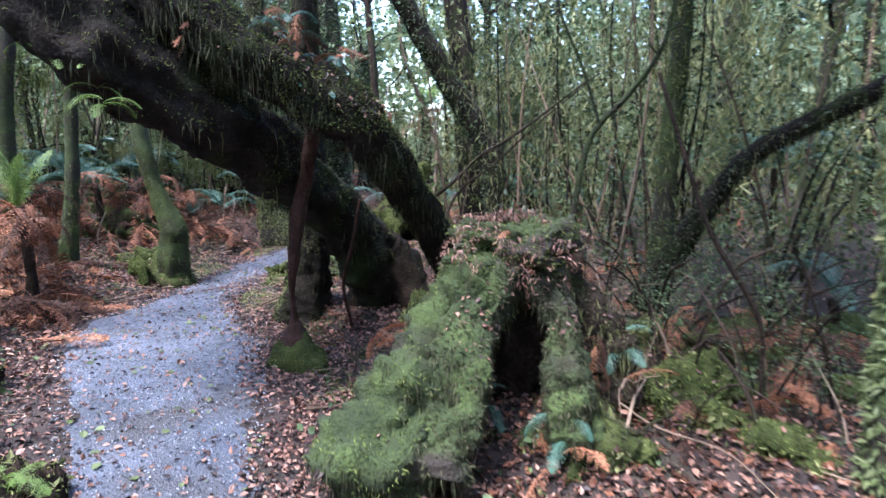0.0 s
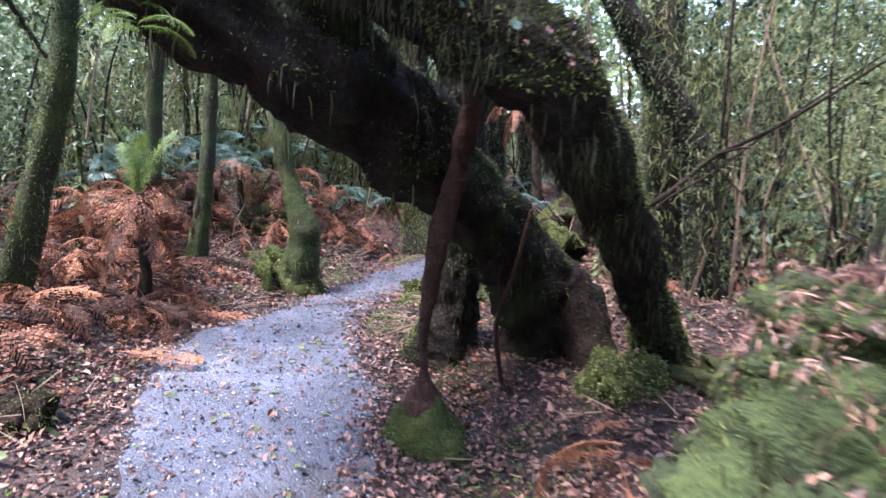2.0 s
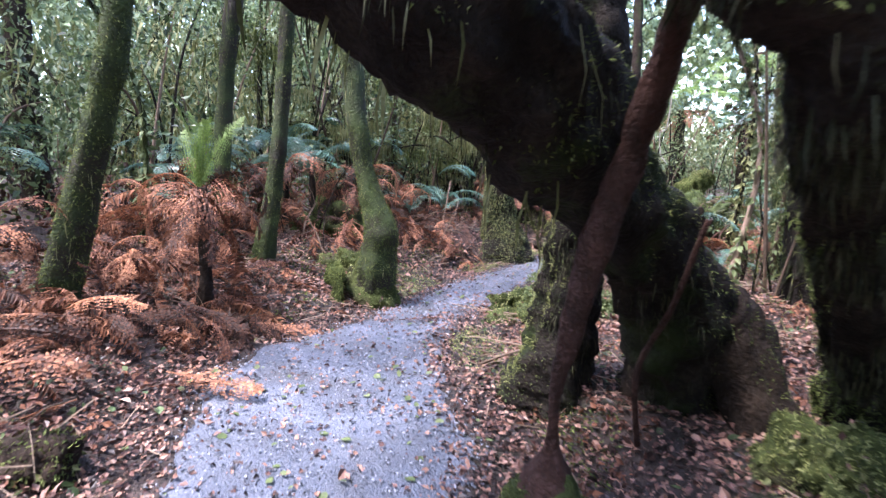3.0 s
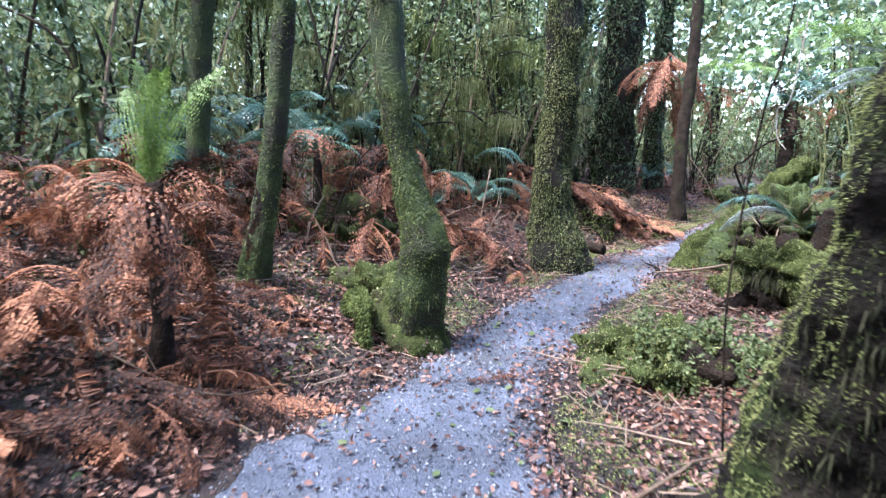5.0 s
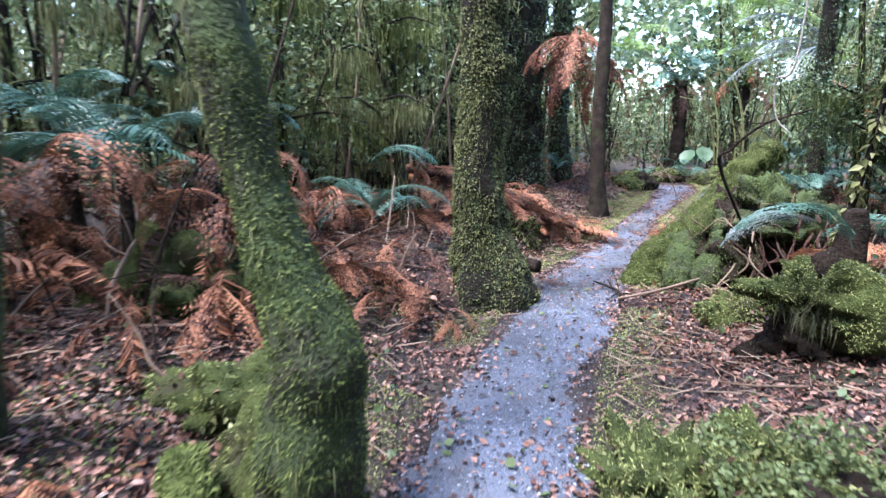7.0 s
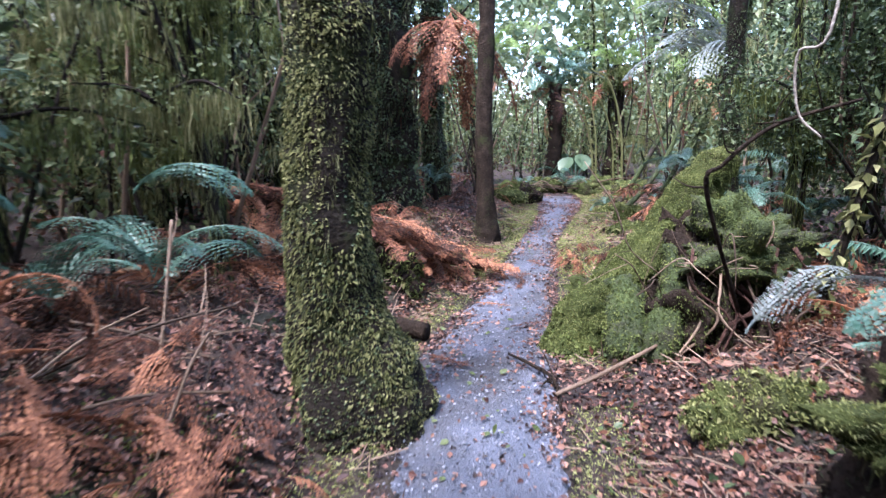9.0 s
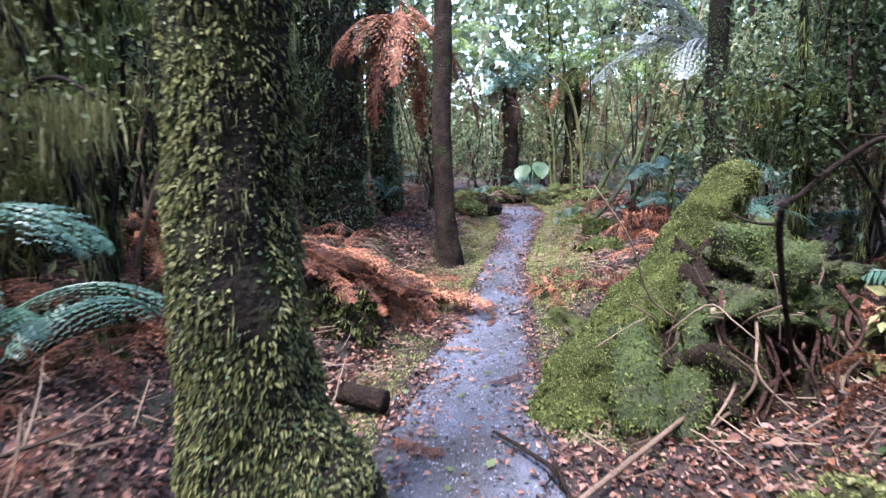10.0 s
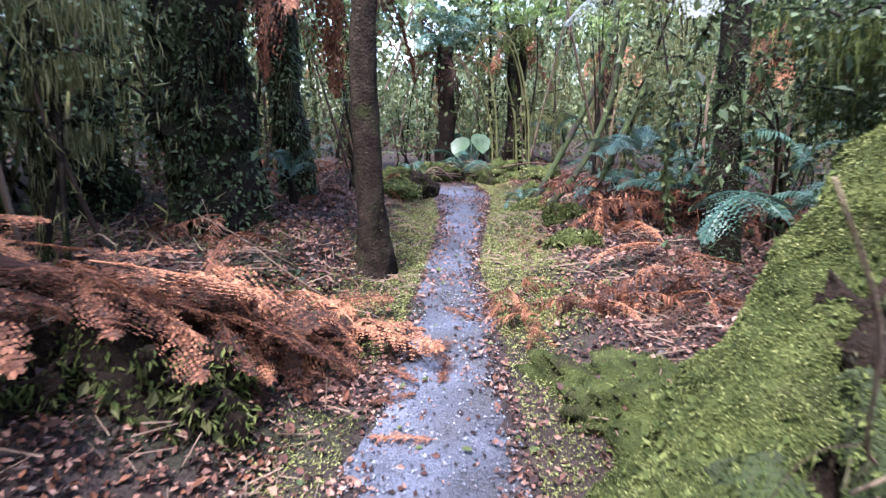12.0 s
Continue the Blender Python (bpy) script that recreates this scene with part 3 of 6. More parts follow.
big_part("rear_stem", [(-1.62, 6.0, -0.35, 0.36), (-1.53, 5.98, 0.0, 0.24), (-1.46, 5.95, 0.4, 0.19), (-1.42, 5.88, 1.0, 0.16), (-1.38, 5.8, 1.8, 0.15), (-1.35, 5.8, 3.0, 0.14), (-1.3, 6.0, 5.5, 0.1)], 30, 100, 0.3, 12, flute=0.12, mat=M_BARK, coat=26000, size=0.02, out=0.6, bare=0.0, moss=M_MOSS, label="upright rear stem, dark and damp under patchy moss")
rear = tube(np.array([(-1.62, 6.0, -0.35, 0.37), (-1.53, 5.98, 0.0, 0.25), (-1.46, 5.95, 0.4, 0.2), (-1.42, 5.88, 1.0, 0.17), (-1.38, 5.8, 1.8, 0.16), (-1.35, 5.8, 3.0, 0.15)]) - BO, 24, 80, 0.3, 5, 12, 0.12)
part("moss_crust", mesh_of("moss_crust", *fuzz(*rear, 60000, 0.016, 13, 0.3, 0.8, SPRIG, LEAF_F, lambda p, n: -n[:, 0] + 0.4 * lumps(p, 4.0, 17) > 0.72), M_BRIGHTMOSS, False), big, "pale moss along the path side of the rear stem")["kind"] = "stuff"
big_part("root", [(-0.95, 6.15, -0.3, 0.2), (-0.9, 6.0, 0.2, 0.17), (-0.85, 5.7, 0.6, 0.2), (-0.9, 5.4, 0.9, 0.15)], 16, 26, 0.25, 15, mat=M_DARKWOOD, coat=3000, bare=0.1, size=0.022)
big_part("root", [(-0.25, 5.5, -0.25, 0.2), (-0.4, 5.65, 0.15, 0.2), (-0.65, 5.75, 0.5, 0.22), (-0.8, 5.6, 0.7, 0.1)], 16, 26, 0.3, 18, mat=M_DARKWOOD, coat=4000, bare=0.1, size=0.022)

ep = np.random.default_rng(60)
# crown and branches above the view, added to shade the start of the path
cc = np.array([-1.6, 3.0, 5.6]) + ep.normal(0, 1, (60, 3)) * np.array([1.7, 1.9, 0.7])
cp = cc[ep.integers(0, 60, 7000)] + ep.normal(0, 0.35, (7000, 3)) - BO[:3]
part("crown", mesh_of("crown", *leaves(cp, ep.normal(0, 1, cp.shape), ep.normal(0, 0.6, cp.shape) + np.array([0, 0, 1]), ep.uniform(0.07, 0.16, 7000)), M_LEAF, False), big, "unseen leafy crown added above the path for shade")["kind"] = "stuff"
for k in range(9):
    e, o = cc[k * 6] - BO[:3], np.array([-2.6 + 0.03 * k, 3.5, 4.0]) - BO[:3]
    part("branch", mesh_of("branch", *tube([(*o, 0.06), (*((o + e) / 2 + ep.normal(0, 0.15, 3)), 0.04), (*e, 0.01)], 8, 16, 0.15, 8, k), M_BARK), big)
tb = tube(np.array([(-0.42, 4.25, 1.42, 0.16), (-0.56, 3.83, 1.69, 0.19), (-0.9, 3.66, 1.94, 0.19), (-1.35, 3.55, 2.24, 0.19), (-1.85, 3.55, 2.68, 0.18)]) - BO, 20, 40, 0.24, 5, 66)
part("dead_leaf", mesh_of("dead_leaf", *fuzz(*tb, 900, 0.032, 67, 0.7, 0.5, LEAF, LEAF_F, lambda p, n: (n[:, 2] > -0.2) & (lumps(p, 3.0, 68) > 0.1)), M_LITTER, False), big, "dead leaves and roots lodged on the limb")["kind"] = "stuff"
part("strand", mesh_of("strand", *strands(*tb, 900, 0.16, 69, lambda p, n: (lumps(p, 3.0, 70) > 0.1) & (n[:, 2] < 0.2)), M_DARKMOSS, False), big, "dark rootlets hanging from the limb")["kind"] = "stuff"
for k in range(26):
    s = ep.uniform(0, 1)
    c = spline([(-0.7, 3.7, 1.98), (-1.3, 3.55, 2.36), (-1.8, 3.5, 2.75), (-2.2, 3.5, 3.2)], 30)[int(s * 29)]
    fern("rust" if k % 3 else "green", tuple(c + ep.normal(0, 0.1, 3)), ep.uniform(0.16, 0.34), 5, 2000 + k, lie=20, label="small fern growing on the leaning trunk" if k % 3 == 0 else "withered brown fern growing on the leaning trunk", group="ferns on the leaning trunk")

for k in range(6):
    fern("lime", (-1.75 - 0.12 * k + ep.normal(0, 0.05), 3.3 + ep.normal(0, 0.08), 1.76 + 0.11 * k), 0.2, 5, 2050 + k, lie=45, label="lime-green filmy fern hanging under the leaning trunk", group="filmy ferns under the trunk")

# the reddish aerial root that props the trunk, on its mossy cone
prop = thing("aerial_root", "reddish-brown aerial root reaching down from the trunk", "root", (-1.25, 4.5, 0.1))
PO = np.array([-1.25, 4.5, 0.1, 0])
part("stem", mesh_of("stem", *tube(np.array([(-1.27, 4.52, -0.1, 0.14), (-1.27, 4.51, 0.0, 0.11), (-1.26, 4.5, 0.1, 0.065), (-1.25, 4.47, 0.22, 0.028), (-1.24, 4.42, 0.45, 0.026), (-1.19, 4.35, 0.7, 0.046), (-1.13, 4.3, 1.0, 0.056),
                                               (-1.03, 4.25, 1.35, 0.05), (-0.94, 4.1, 1.68, 0.045), (-0.9, 3.85, 1.84, 0.05)]) - PO, 14, 90, 0.22, 11, 4), M_REDROOT), prop)
cone = thing("moss_cone", "bright mossy cone at the foot of the aerial root", "moss mound", (-1.27, 4.52, -0.2))
cb = tube([(0, 0, -0.16, 0.32), (0, 0, 0.0, 0.24), (0, 0, 0.14, 0.165), (0.01, 0, 0.25, 0.09), (0.01, 0, 0.3, 0.04)], 26, 24, 0.18, 7, 5)
part("body", mesh_of("body", *cb, M_MOSSBODY), cone)
part("moss_coat", mesh_of("moss_coat", *fuzz(*cb, 6000, 0.02, 6, 0.1, keep=lambda p, n: p[:, 2] + 0.08 * lumps(p, 9, 8) < 0.2), M_MOSS, False), cone)["kind"] = "stuff"
stick("thin_root", "thin reddish root hanging to the ground", [(-0.95, 5.35, -0.15, 0.018), (-0.98, 5.2, 0.3, 0.016), (-0.85, 5.0, 0.7, 0.015), (-0.75, 4.9, 1.1, 0.012)], M_REDROOT)

# ---- the tall mossy root stump beside the start ----
stump = thing("rotten_stump", "broken stump draped in moss and dead leaves, hollow below", "stump", (0.374, 3.112, 0.17), size=0.83)
SO = np.array([0.45, 3.75, -0.1])


def blob_on(parent, origin, name, c, r, mat, coat, n, size, seed, rough=0.3, grain=2.6, hang=0.4, label="", cap=False):
    body = lump(np.array(c) - origin, r, rough * 1.15, grain * 1.3, seed)
    ob = part(name, mesh_of(name, *body, mat), parent, label)
    if n:
        top = None if not cap else lambda p, k: k[:, 2] + 0.6 * lumps(p, 5.0, seed + 2) > -0.6
        part("moss", mesh_of("moss", *fuzz(*body, n, size, seed + 1, hang, keep=top), coat, False), ob)["kind"] = "stuff"
    return ob


blob_on(stump, SO, "top", (0.42, 3.72, 0.82), (0.4, 0.36, 0.2), M_MOSSBARK, M_MOSS, 6000, 0.03, 31, 0.4)
for k, (rows, coat_n) in enumerate([([(0.35, 3.75, 0.85, 0.22), (0.12, 3.55, 0.55, 0.24), (-0.12, 3.3, 0.2, 0.22), (-0.36, 3.02, -0.08, 0.23), (-0.62, 2.85, -0.3, 0.22)], 6500),
                                    ([(0.4, 3.7, 0.85, 0.14), (0.2, 3.45, 0.6, 0.13), (0.0, 3.12, 0.12, 0.16), (-0.1, 2.9, -0.25, 0.2)], 7000),
                                    ([(0.5, 3.7, 0.8, 0.15), (0.66, 3.4, 0.45, 0.12), (0.7, 3.25, 0.1, 0.13), (0.72, 3.15, -0.25, 0.16)], 5000),
                                    ([(0.55, 3.8, 0.85, 0.14), (0.85, 3.75, 0.5, 0.12), (1.0, 3.7, 0.1, 0.15), (1.1, 3.7, -0.25, 0.2)], 4000)]):
    rb = tube(np.array(rows) - np.array([*SO, 0]), 30, 60, 0.55, 6, 300 + k)
    ob = part("root", mesh_of("root", *rb, M_BROWNBARK if k == 3 else M_MOSSBARK), stump)
    part("moss", mesh_of("moss", *fuzz(*rb, coat_n, 0.034, 310 + k, 0.7, keep=lambda p, n: lumps(p, 4.5, 51) + 0.4 * n[:, 2] > (-0.05 if k == 0 else -0.3)), M_MOSS if k == 0 else M_DARKMOSS, False), ob)["kind"] = "stuff"
    part("dead_leaf", mesh_of("dead_leaf", *fuzz(*rb, coat_n // 4, 0.04, 350 + k, 0.5, 0.3, LEAF, LEAF_F, lambda p, n: (lumps(p, 3.5, 52) > 0.15) & (n[:, 2] > -0.2)), M_LITTER, False), ob, "dead leaves caught in the moss")["kind"] = "stuff"
    part("strand", mesh_of("strand", *strands(*rb, coat_n // 3, 0.12, 330 + k), M_DARKMOSS if k != 3 else M_LICHEN, False), ob, "hanging moss strands")["kind"] = "stuff"
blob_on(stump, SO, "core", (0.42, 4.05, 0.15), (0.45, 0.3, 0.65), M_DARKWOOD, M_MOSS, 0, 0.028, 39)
drape = lump(np.array([0.42, 3.68, 0.84]) - SO, (0.46, 0.44, 0.26), 0.3, 3, 44)
part("dead_leaves", mesh_of("dead_leaves", *fuzz(*drape, 6500, 0.04, 45, 0.9, 0.3, BLADE * np.array([1.1, 1, 1]), BLADE_F, lambda p, n: (n[:, 2] > -0.3) & (lumps(p, 5, 46) > -0.05)), M_LITTER, False), stump, "dead leaves lodged on the stump")["kind"] = "stuff"
mound("moss_mound", "low cushion of bright green moss on the forest floor", (1.22, 3.0), (0.3, 0.24, 0.2), M_MOSSBODY, M_MOSS, 8000, 0.03, 41, 0.55)
mound("moss_mound", "low cushion of bright green moss on the forest floor", (0.72, 2.7), (0.2, 0.16, 0.1), M_MOSSBODY, M_DARKMOSS, 2500, 0.03, 43, 0.7)
mound("mossy_stone", "dark stone with a cap of small ferny moss", (-2.12, 2.5), (0.2, 0.2, 0.24), M_DARKWOOD, M_BRIGHTMOSS, 1500, 0.03, 45, category="stone")
fern("lime", at(-2.05, 2.42, 0.18), 0.26, 8, 403, lie=25, label="small pale green fern growing on the dark stone")
mound("mossy_stone", "small dark mossy stone in the litter", (-3.38, 3.88), (0.16, 0.15, 0.14), M_DARKWOOD, M_MOSS, 900, 0.03, 46, category="stone")
mound("moss_mound", "moss-grown root beside the great trunk", (0.65, 5.25), (0.4, 0.3, 0.15), M_MOSSBODY, M_DARKMOSS, 7000, 0.024, 47, 0.5)
mound("moss_mound", "moss-grown root beside the great trunk", (-0.1, 5.05), (0.26, 0.26, 0.2), M_MOSSBODY, M_BRIGHTMOSS, 5000, 0.026, 49, 0.5)

for k, (x, y, z, sz, kind) in enumerate([(0.15, 2.75, 0.25, 0.22, "green"), (0.55, 2.6, 0.15, 0.24, "green"), (-0.1, 2.95, 0.55, 0.18, "rust"), (0.75, 2.85, 0.5, 0.2, "rust"), (0.3, 2.95, 0.95, 0.2, "rust"), (0.95, 3.1, 0.4, 0.26, "green"), (-0.35, 2.6, 0.2, 0.2, "rust"), (0.6, 3.1, 1.0, 0.18, "rust")]):
    fern(kind, (x, y, z), sz, 6, 440 + k, lie=30, label="small withered fern clinging to the rotten stump" if kind == "rust" else "small green fern clinging to the rotten stump", group="ferns on the stump")

# ---- unseen tree behind the start, added so that its crown shades the stump ----
mossy_tree("mossy_tree", "unseen leaning mossy tree added to shade the rotten stump", [(3.3, 1.0, -0.1, 0.16), (3.1, 1.1, 1.0, 0.12), (2.6, 1.5, 2.6, 0.1), (1.9, 2.2, 3.8, 0.08), (1.4, 2.9, 4.4, 0.05)], M_MOSSBARK, 4000, 0.03, M_MOSS, 0.4, 12000, 129, tassels=400)

# ---- mossy trees left of the path ----
mossy_tree("mossy_tree", "slender leaning tree sleeved in green moss", [(-5.02, 5.0, -0.1, 0.2), (-4.85, 5.0, 0.25, 0.13), (-4.47, 5.0, 1.15, 0.1), (-4.12, 5.0, 2.2, 0.085), (-3.95, 5.1, 4.5, 0.07)],
           M_MOSSBARK, 9000, 0.028, M_MOSS, 0.3, 1500, 101, tassels=500)
mossy_tree("mossy_tree", "straight dark trunk sleeved in moss", [(-6.0, 7.8, -0.05, 0.16), (-5.95, 7.8, 0.4, 0.11), (-5.8, 7.8, 2.2, 0.095), (-5.6, 7.8, 3.5, 0.09), (-5.4, 7.9, 6, 0.06)], M_MOSSBARK, 7000, 0.028, M_MOSS, 0.4, 1500, 103, bare=0.35, tassels=400)
mossy_tree("mossy_tree", "straight dark trunk sleeved in moss", [(-4.95, 7.3, -0.05, 0.18), (-4.9, 7.3, 0.25, 0.12), (-4.76, 7.3, 1.0, 0.085), (-4.63, 7.3, 2.1, 0.075), (-4.5, 7.3, 4, 0.07), (-4.4, 7.4, 6.5, 0.05)],
           M_MOSSBARK, 8000, 0.026, M_MOSS, 0.3, 1500, 105, bare=0.35, tassels=400)
mossy_tree("mossy_tree", "bent green mossy tree with a swollen foot", [(-3.72, 7.45, -0.3, 0.24), (-3.62, 7.4, 0.0, 0.185), (-3.56, 7.4, 0.4, 0.17), (-3.58, 7.4, 0.62, 0.16), (-3.7, 7.4, 0.98, 0.1), (-3.8, 7.4, 1.35, 0.09),
           (-3.9, 7.4, 2.0, 0.1), (-4.0, 7.4, 3.2, 0.09), (-3.9, 7.5, 6, 0.06)], M_MOSSBARK, 34000, 0.022, M_MOSS, 0.2, 1500, 107, rough=0.16, bare=0.1, tassels=900)
mound("moss_mound", "bell of bright moss round the foot of the bent tree", (-3.68, 7.45), (0.28, 0.26, 0.4), M_MOSSBODY, M_MOSS, 16000, 0.016, 50, 0.16)
mound("moss_mound", "mossy root cushion beside the bent tree", (-3.92, 7.6), (0.2, 0.24, 0.3), M_MOSSBODY, M_BRIGHTMOSS, 4000, 0.024, 51)
mound("moss_mound", "yellow-green moss cushion on the bank", (-4.25, 8.05), (0.42, 0.3, 0.24), M_MOSSBODY, M_BRIGHTMOSS, 4000, 0.026, 53)
mound("moss_mound", "dark green mossy lump on the bank", (-5.1, 8.9), (0.5, 0.45, 0.4), M_MOSSBODY, M_MOSS, 3500, 0.03, 55)
stub = thing("mossy_root", "short moss-covered root stub by the bent tree", "root", (-3.75, 6.7, -0.1))
sb = tube(np.array([(-4.1, 7.4, 0.05, 0.08), (-4.0, 7.25, 0.14, 0.065), (-3.89, 7.12, 0.12, 0.055), (-3.84, 7.06, 0.02, 0.05), (-3.82, 7.03, -0.2, 0.065)]) - np.array([-3.75, 6.7, -0.1, 0]), 16, 36, 0.4, 8, 57)
part("stem", mesh_of("stem", *sb, M_MOSSBODY), stub)
part("moss_coat", mesh_of("moss_coat", *fuzz(*sb, 4500, 0.03, 58, 0.3), M_MOSS, False), stub)["kind"] = "stuff"

# ---- leafy trunk by the path, and the trees beyond ----
mossy_tree("leafy_trunk_tree", "thick trunk clad in small climbing leaves and filmy ferns", [(-3.15, 10.7, -0.3, 0.42), (-3.2, 10.68, 0.05, 0.34), (-3.27, 10.65, 0.4, 0.24), (-3.3, 10.65, 1.0, 0.2), (-3.28, 10.65, 1.9, 0.2),
           (-3.32, 10.65, 2.8, 0.19), (-3.3, 10.7, 5, 0.16), (-3.2, 10.8, 7, 0.1)], M_BARK, 36000, 0.017, M_FILM, 0.8, 1200, 111, 26, 80, coat_shape=LEAF, second=(26000, 0.02, M_LICHEN, OVAL, OVAL_F), tassels=9000, bare=0.1, shag=34000, tassel=0.06)
mossy_tree("brown_tree", "slim bare brown trunk standing beside the path", [(-1.85, 15.35, -0.2, 0.3), (-1.78, 15.32, 0.05, 0.18), (-1.8, 15.3, 0.5, 0.125), (-1.85, 15.3, 1.7, 0.105), (-1.83, 15.3, 3.0, 0.1), (-1.95, 15.3, 5.5, 0.08)],
           M_BROWNBARK, 2500, 0.02, M_DARKMOSS, 0.5, 1500, 113, coat_top=9, bare=0.45, rough=0.18)
mossy_tree("leafy_trunk_tree", "broad trunk hidden under dark climbing foliage", [(-2.95, 16.0, -0.1, 0.55), (-3.05, 16.0, 0.4, 0.42), (-3.1, 16.0, 1.5, 0.36), (-3.1, 16.0, 3, 0.34), (-3.1, 16, 6, 0.25)], M_BARK, 14000, 0.06, M_LEAF, 0.9, 1200, 115, tassels=7000, tassel=0.2, tassel_mat=M_DARKMOSS, rough=0.25, coat_shape=LEAF)
mossy_tree("leafy_trunk_tree", "broad trunk hidden under dark climbing foliage", [(-4.2, 16.6, 0, 0.5), (-4.2, 16.6, 0.5, 0.35), (-4.3, 16.6, 1.5, 0.3), (-4.3, 16.6, 6, 0.25)], M_BARK, 12000, 0.06, M_LEAF, 0.9, 1200, 117, tassels=6000, tassel=0.2, tassel_mat=M_DARKMOSS, rough=0.25, coat_shape=LEAF)
# the trunks' crowns are above the view, thickened to shade this side
for k, (x, y, r) in enumerate([(-4.9, 14.9, 0.2), (-5.7, 14.3, 0.24), (-5.4, 15.9, 0.22), (-2.3, 17.6, 0.2), (-6.6, 15.2, 0.22)]):
    mossy_tree("leafy_trunk_tree", "dark trunk hidden under hanging foliage", [(x, y, -0.1, r * 1.8), (x, y, 0.5, r), (x - 0.1, y, 2, r * 0.9), (x - 0.1, y, 4.4, r * 0.7)], M_BARK, 7000, 0.06, M_LEAF, 1.1, 5500 if x < -4 else 2500, 131 + 2 * k, tassels=4000, tassel=0.2, tassel_mat=M_DARKMOSS, rough=0.25, coat_shape=LEAF, shag=500)

# ---- mossy buttress and stumps right of the path ----
butt = thing("fallen_log", "mossy log sloping down to the path, thick with green moss", "log", (-1.5, 11.7, -0.2))
BU = np.array([-1.5, 11.7, -0.2, 0])
lb = tube(np.array([(-1.74, 11.68, -0.33, 0.23), (-1.52, 11.76, -0.04, 0.23), (-1.16, 11.85, 0.36, 0.2), (-0.78, 11.94, 0.78, 0.18), (-0.52, 12.02, 1.06, 0.165), (-0.4, 12.07, 1.19, 0.12)]) - BU, 36, 90, 0.26, 5, 61)
part("stem", mesh_of("stem", *lb, M_MOSSBODY), butt)
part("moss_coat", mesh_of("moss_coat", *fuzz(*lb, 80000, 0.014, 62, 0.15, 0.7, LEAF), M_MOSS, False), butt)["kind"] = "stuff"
# yellower moss on upward and left faces puts the falling light into the colour
part("moss_crust", mesh_of("moss_crust", *fuzz(*lb, 64000, 0.0125, 67, 0.1, 0.7, LEAF, LEAF_F, lambda p, n: n[:, 2] - 0.35 * n[:, 0] + 0.5 * lumps(p, 5, 68) > 0.1), M_BRIGHTMOSS, False), butt, "moss toned brighter to paint light on the upper side")["kind"] = "stuff"
part("sprig", mesh_of("sprig", *fuzz(*lb, 5200, 0.03, 66, 0.5, 0.5, OVAL, OVAL_F, lambda p, n: (lumps(p, 4.0, 58) > 0.0)), M_MOSS, False), butt, "small creeping leaves in the moss")["kind"] = "stuff"
part("strand", mesh_of("strand", *strands(*lb, 2600, 0.09, 65, lambda p, n: n[:, 2] < 0.35), M_MOSS, False), butt, "moss hanging along the sides")["kind"] = "stuff"
wad = thing("root_plate", "dark root plate hung with moss and small plants", "root plate", (-0.8, 11.4, -0.1))
WO = np.array([-0.8, 11.4, -0.1])
blob_on(wad, WO, "crest", (-0.5, 11.6, 0.52), (0.4, 0.24, 0.26), M_MOSSBARK, M_MOSS, 26000, 0.022, 63, 0.7, 3.4, cap=True)
blob_on(wad, WO, "flank", (-0.98, 11.52, 0.06), (0.2, 0.18, 0.22), M_DARKWOOD, M_MOSS, 6500, 0.022, 64, 0.6, 3.4, cap=True)
# dark body behind the roots, its colour standing in for the recess's shade
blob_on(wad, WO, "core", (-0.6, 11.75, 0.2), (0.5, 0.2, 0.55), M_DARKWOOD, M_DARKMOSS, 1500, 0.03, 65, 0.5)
for k, rows in enumerate([[(-0.95, 11.7, 0.5, 0.12), (-1.0, 11.5, 0.3, 0.11), (-1.12, 11.36, 0.05, 0.12), (-1.25, 11.25, -0.2, 0.16)], [(-0.6, 11.55, 0.6, 0.07), (-0.75, 11.4, 0.35, 0.04), (-0.7, 11.32, 0.05, 0.045), (-0.86, 11.2, -0.2, 0.05)],
                          [(-0.4, 11.55, 0.62, 0.07), (-0.34, 11.4, 0.3, 0.035), (-0.45, 11.3, 0.0, 0.045), (-0.42, 11.2, -0.2, 0.05)], [(-0.15, 11.65, 0.62, 0.08), (-0.1, 11.5, 0.3, 0.05), (0.0, 11.4, -0.15, 0.07)],
                          [(-1.3, 11.72, 0.25, 0.14), (-1.35, 11.5, 0.1, 0.13), (-1.42, 11.3, -0.15, 0.14)]]):
    rb = tube(np.array(rows) - np.array([*WO, 0]), 14, 34, 0.3, 7, 340 + k)
    ob = part("root", mesh_of("root", *rb, M_MOSSBARK if k in (0, 4) else M_DARKWOOD), wad)
    part("moss", mesh_of("moss", *fuzz(*rb, 4200 if k in (0, 4) else 700, 0.03, 350 + k, 0.4), M_MOSS, False), ob)["kind"] = "stuff"
    part("strand", mesh_of("strand", *strands(*rb, 420, 0.16, 360 + k), M_DARKMOSS, False), ob, "hanging rootlets")["kind"] = "stuff"
wr = np.random.default_rng(371)
for k in range(16):
    x, z = wr.uniform(-1.05, -0.1), wr.uniform(0.3, 0.62)
    rb = tube(np.array([(x, 11.42, z, 0.014), (x + wr.normal(0, 0.06), 11.3, z * 0.6, 0.011), (x + wr.normal(0, 0.1), 11.24, z * 0.25, 0.009), (x + wr.normal(0, 0.16), 11.2, -0.12, 0.006)]) - np.array([*WO, 0]), 6, 16, 0.3, 9, 372 + k)
    part("rootlet", mesh_of("rootlet", *rb, M_REDROOT if k % 3 else M_TWIG), wad, "thin hanging root")
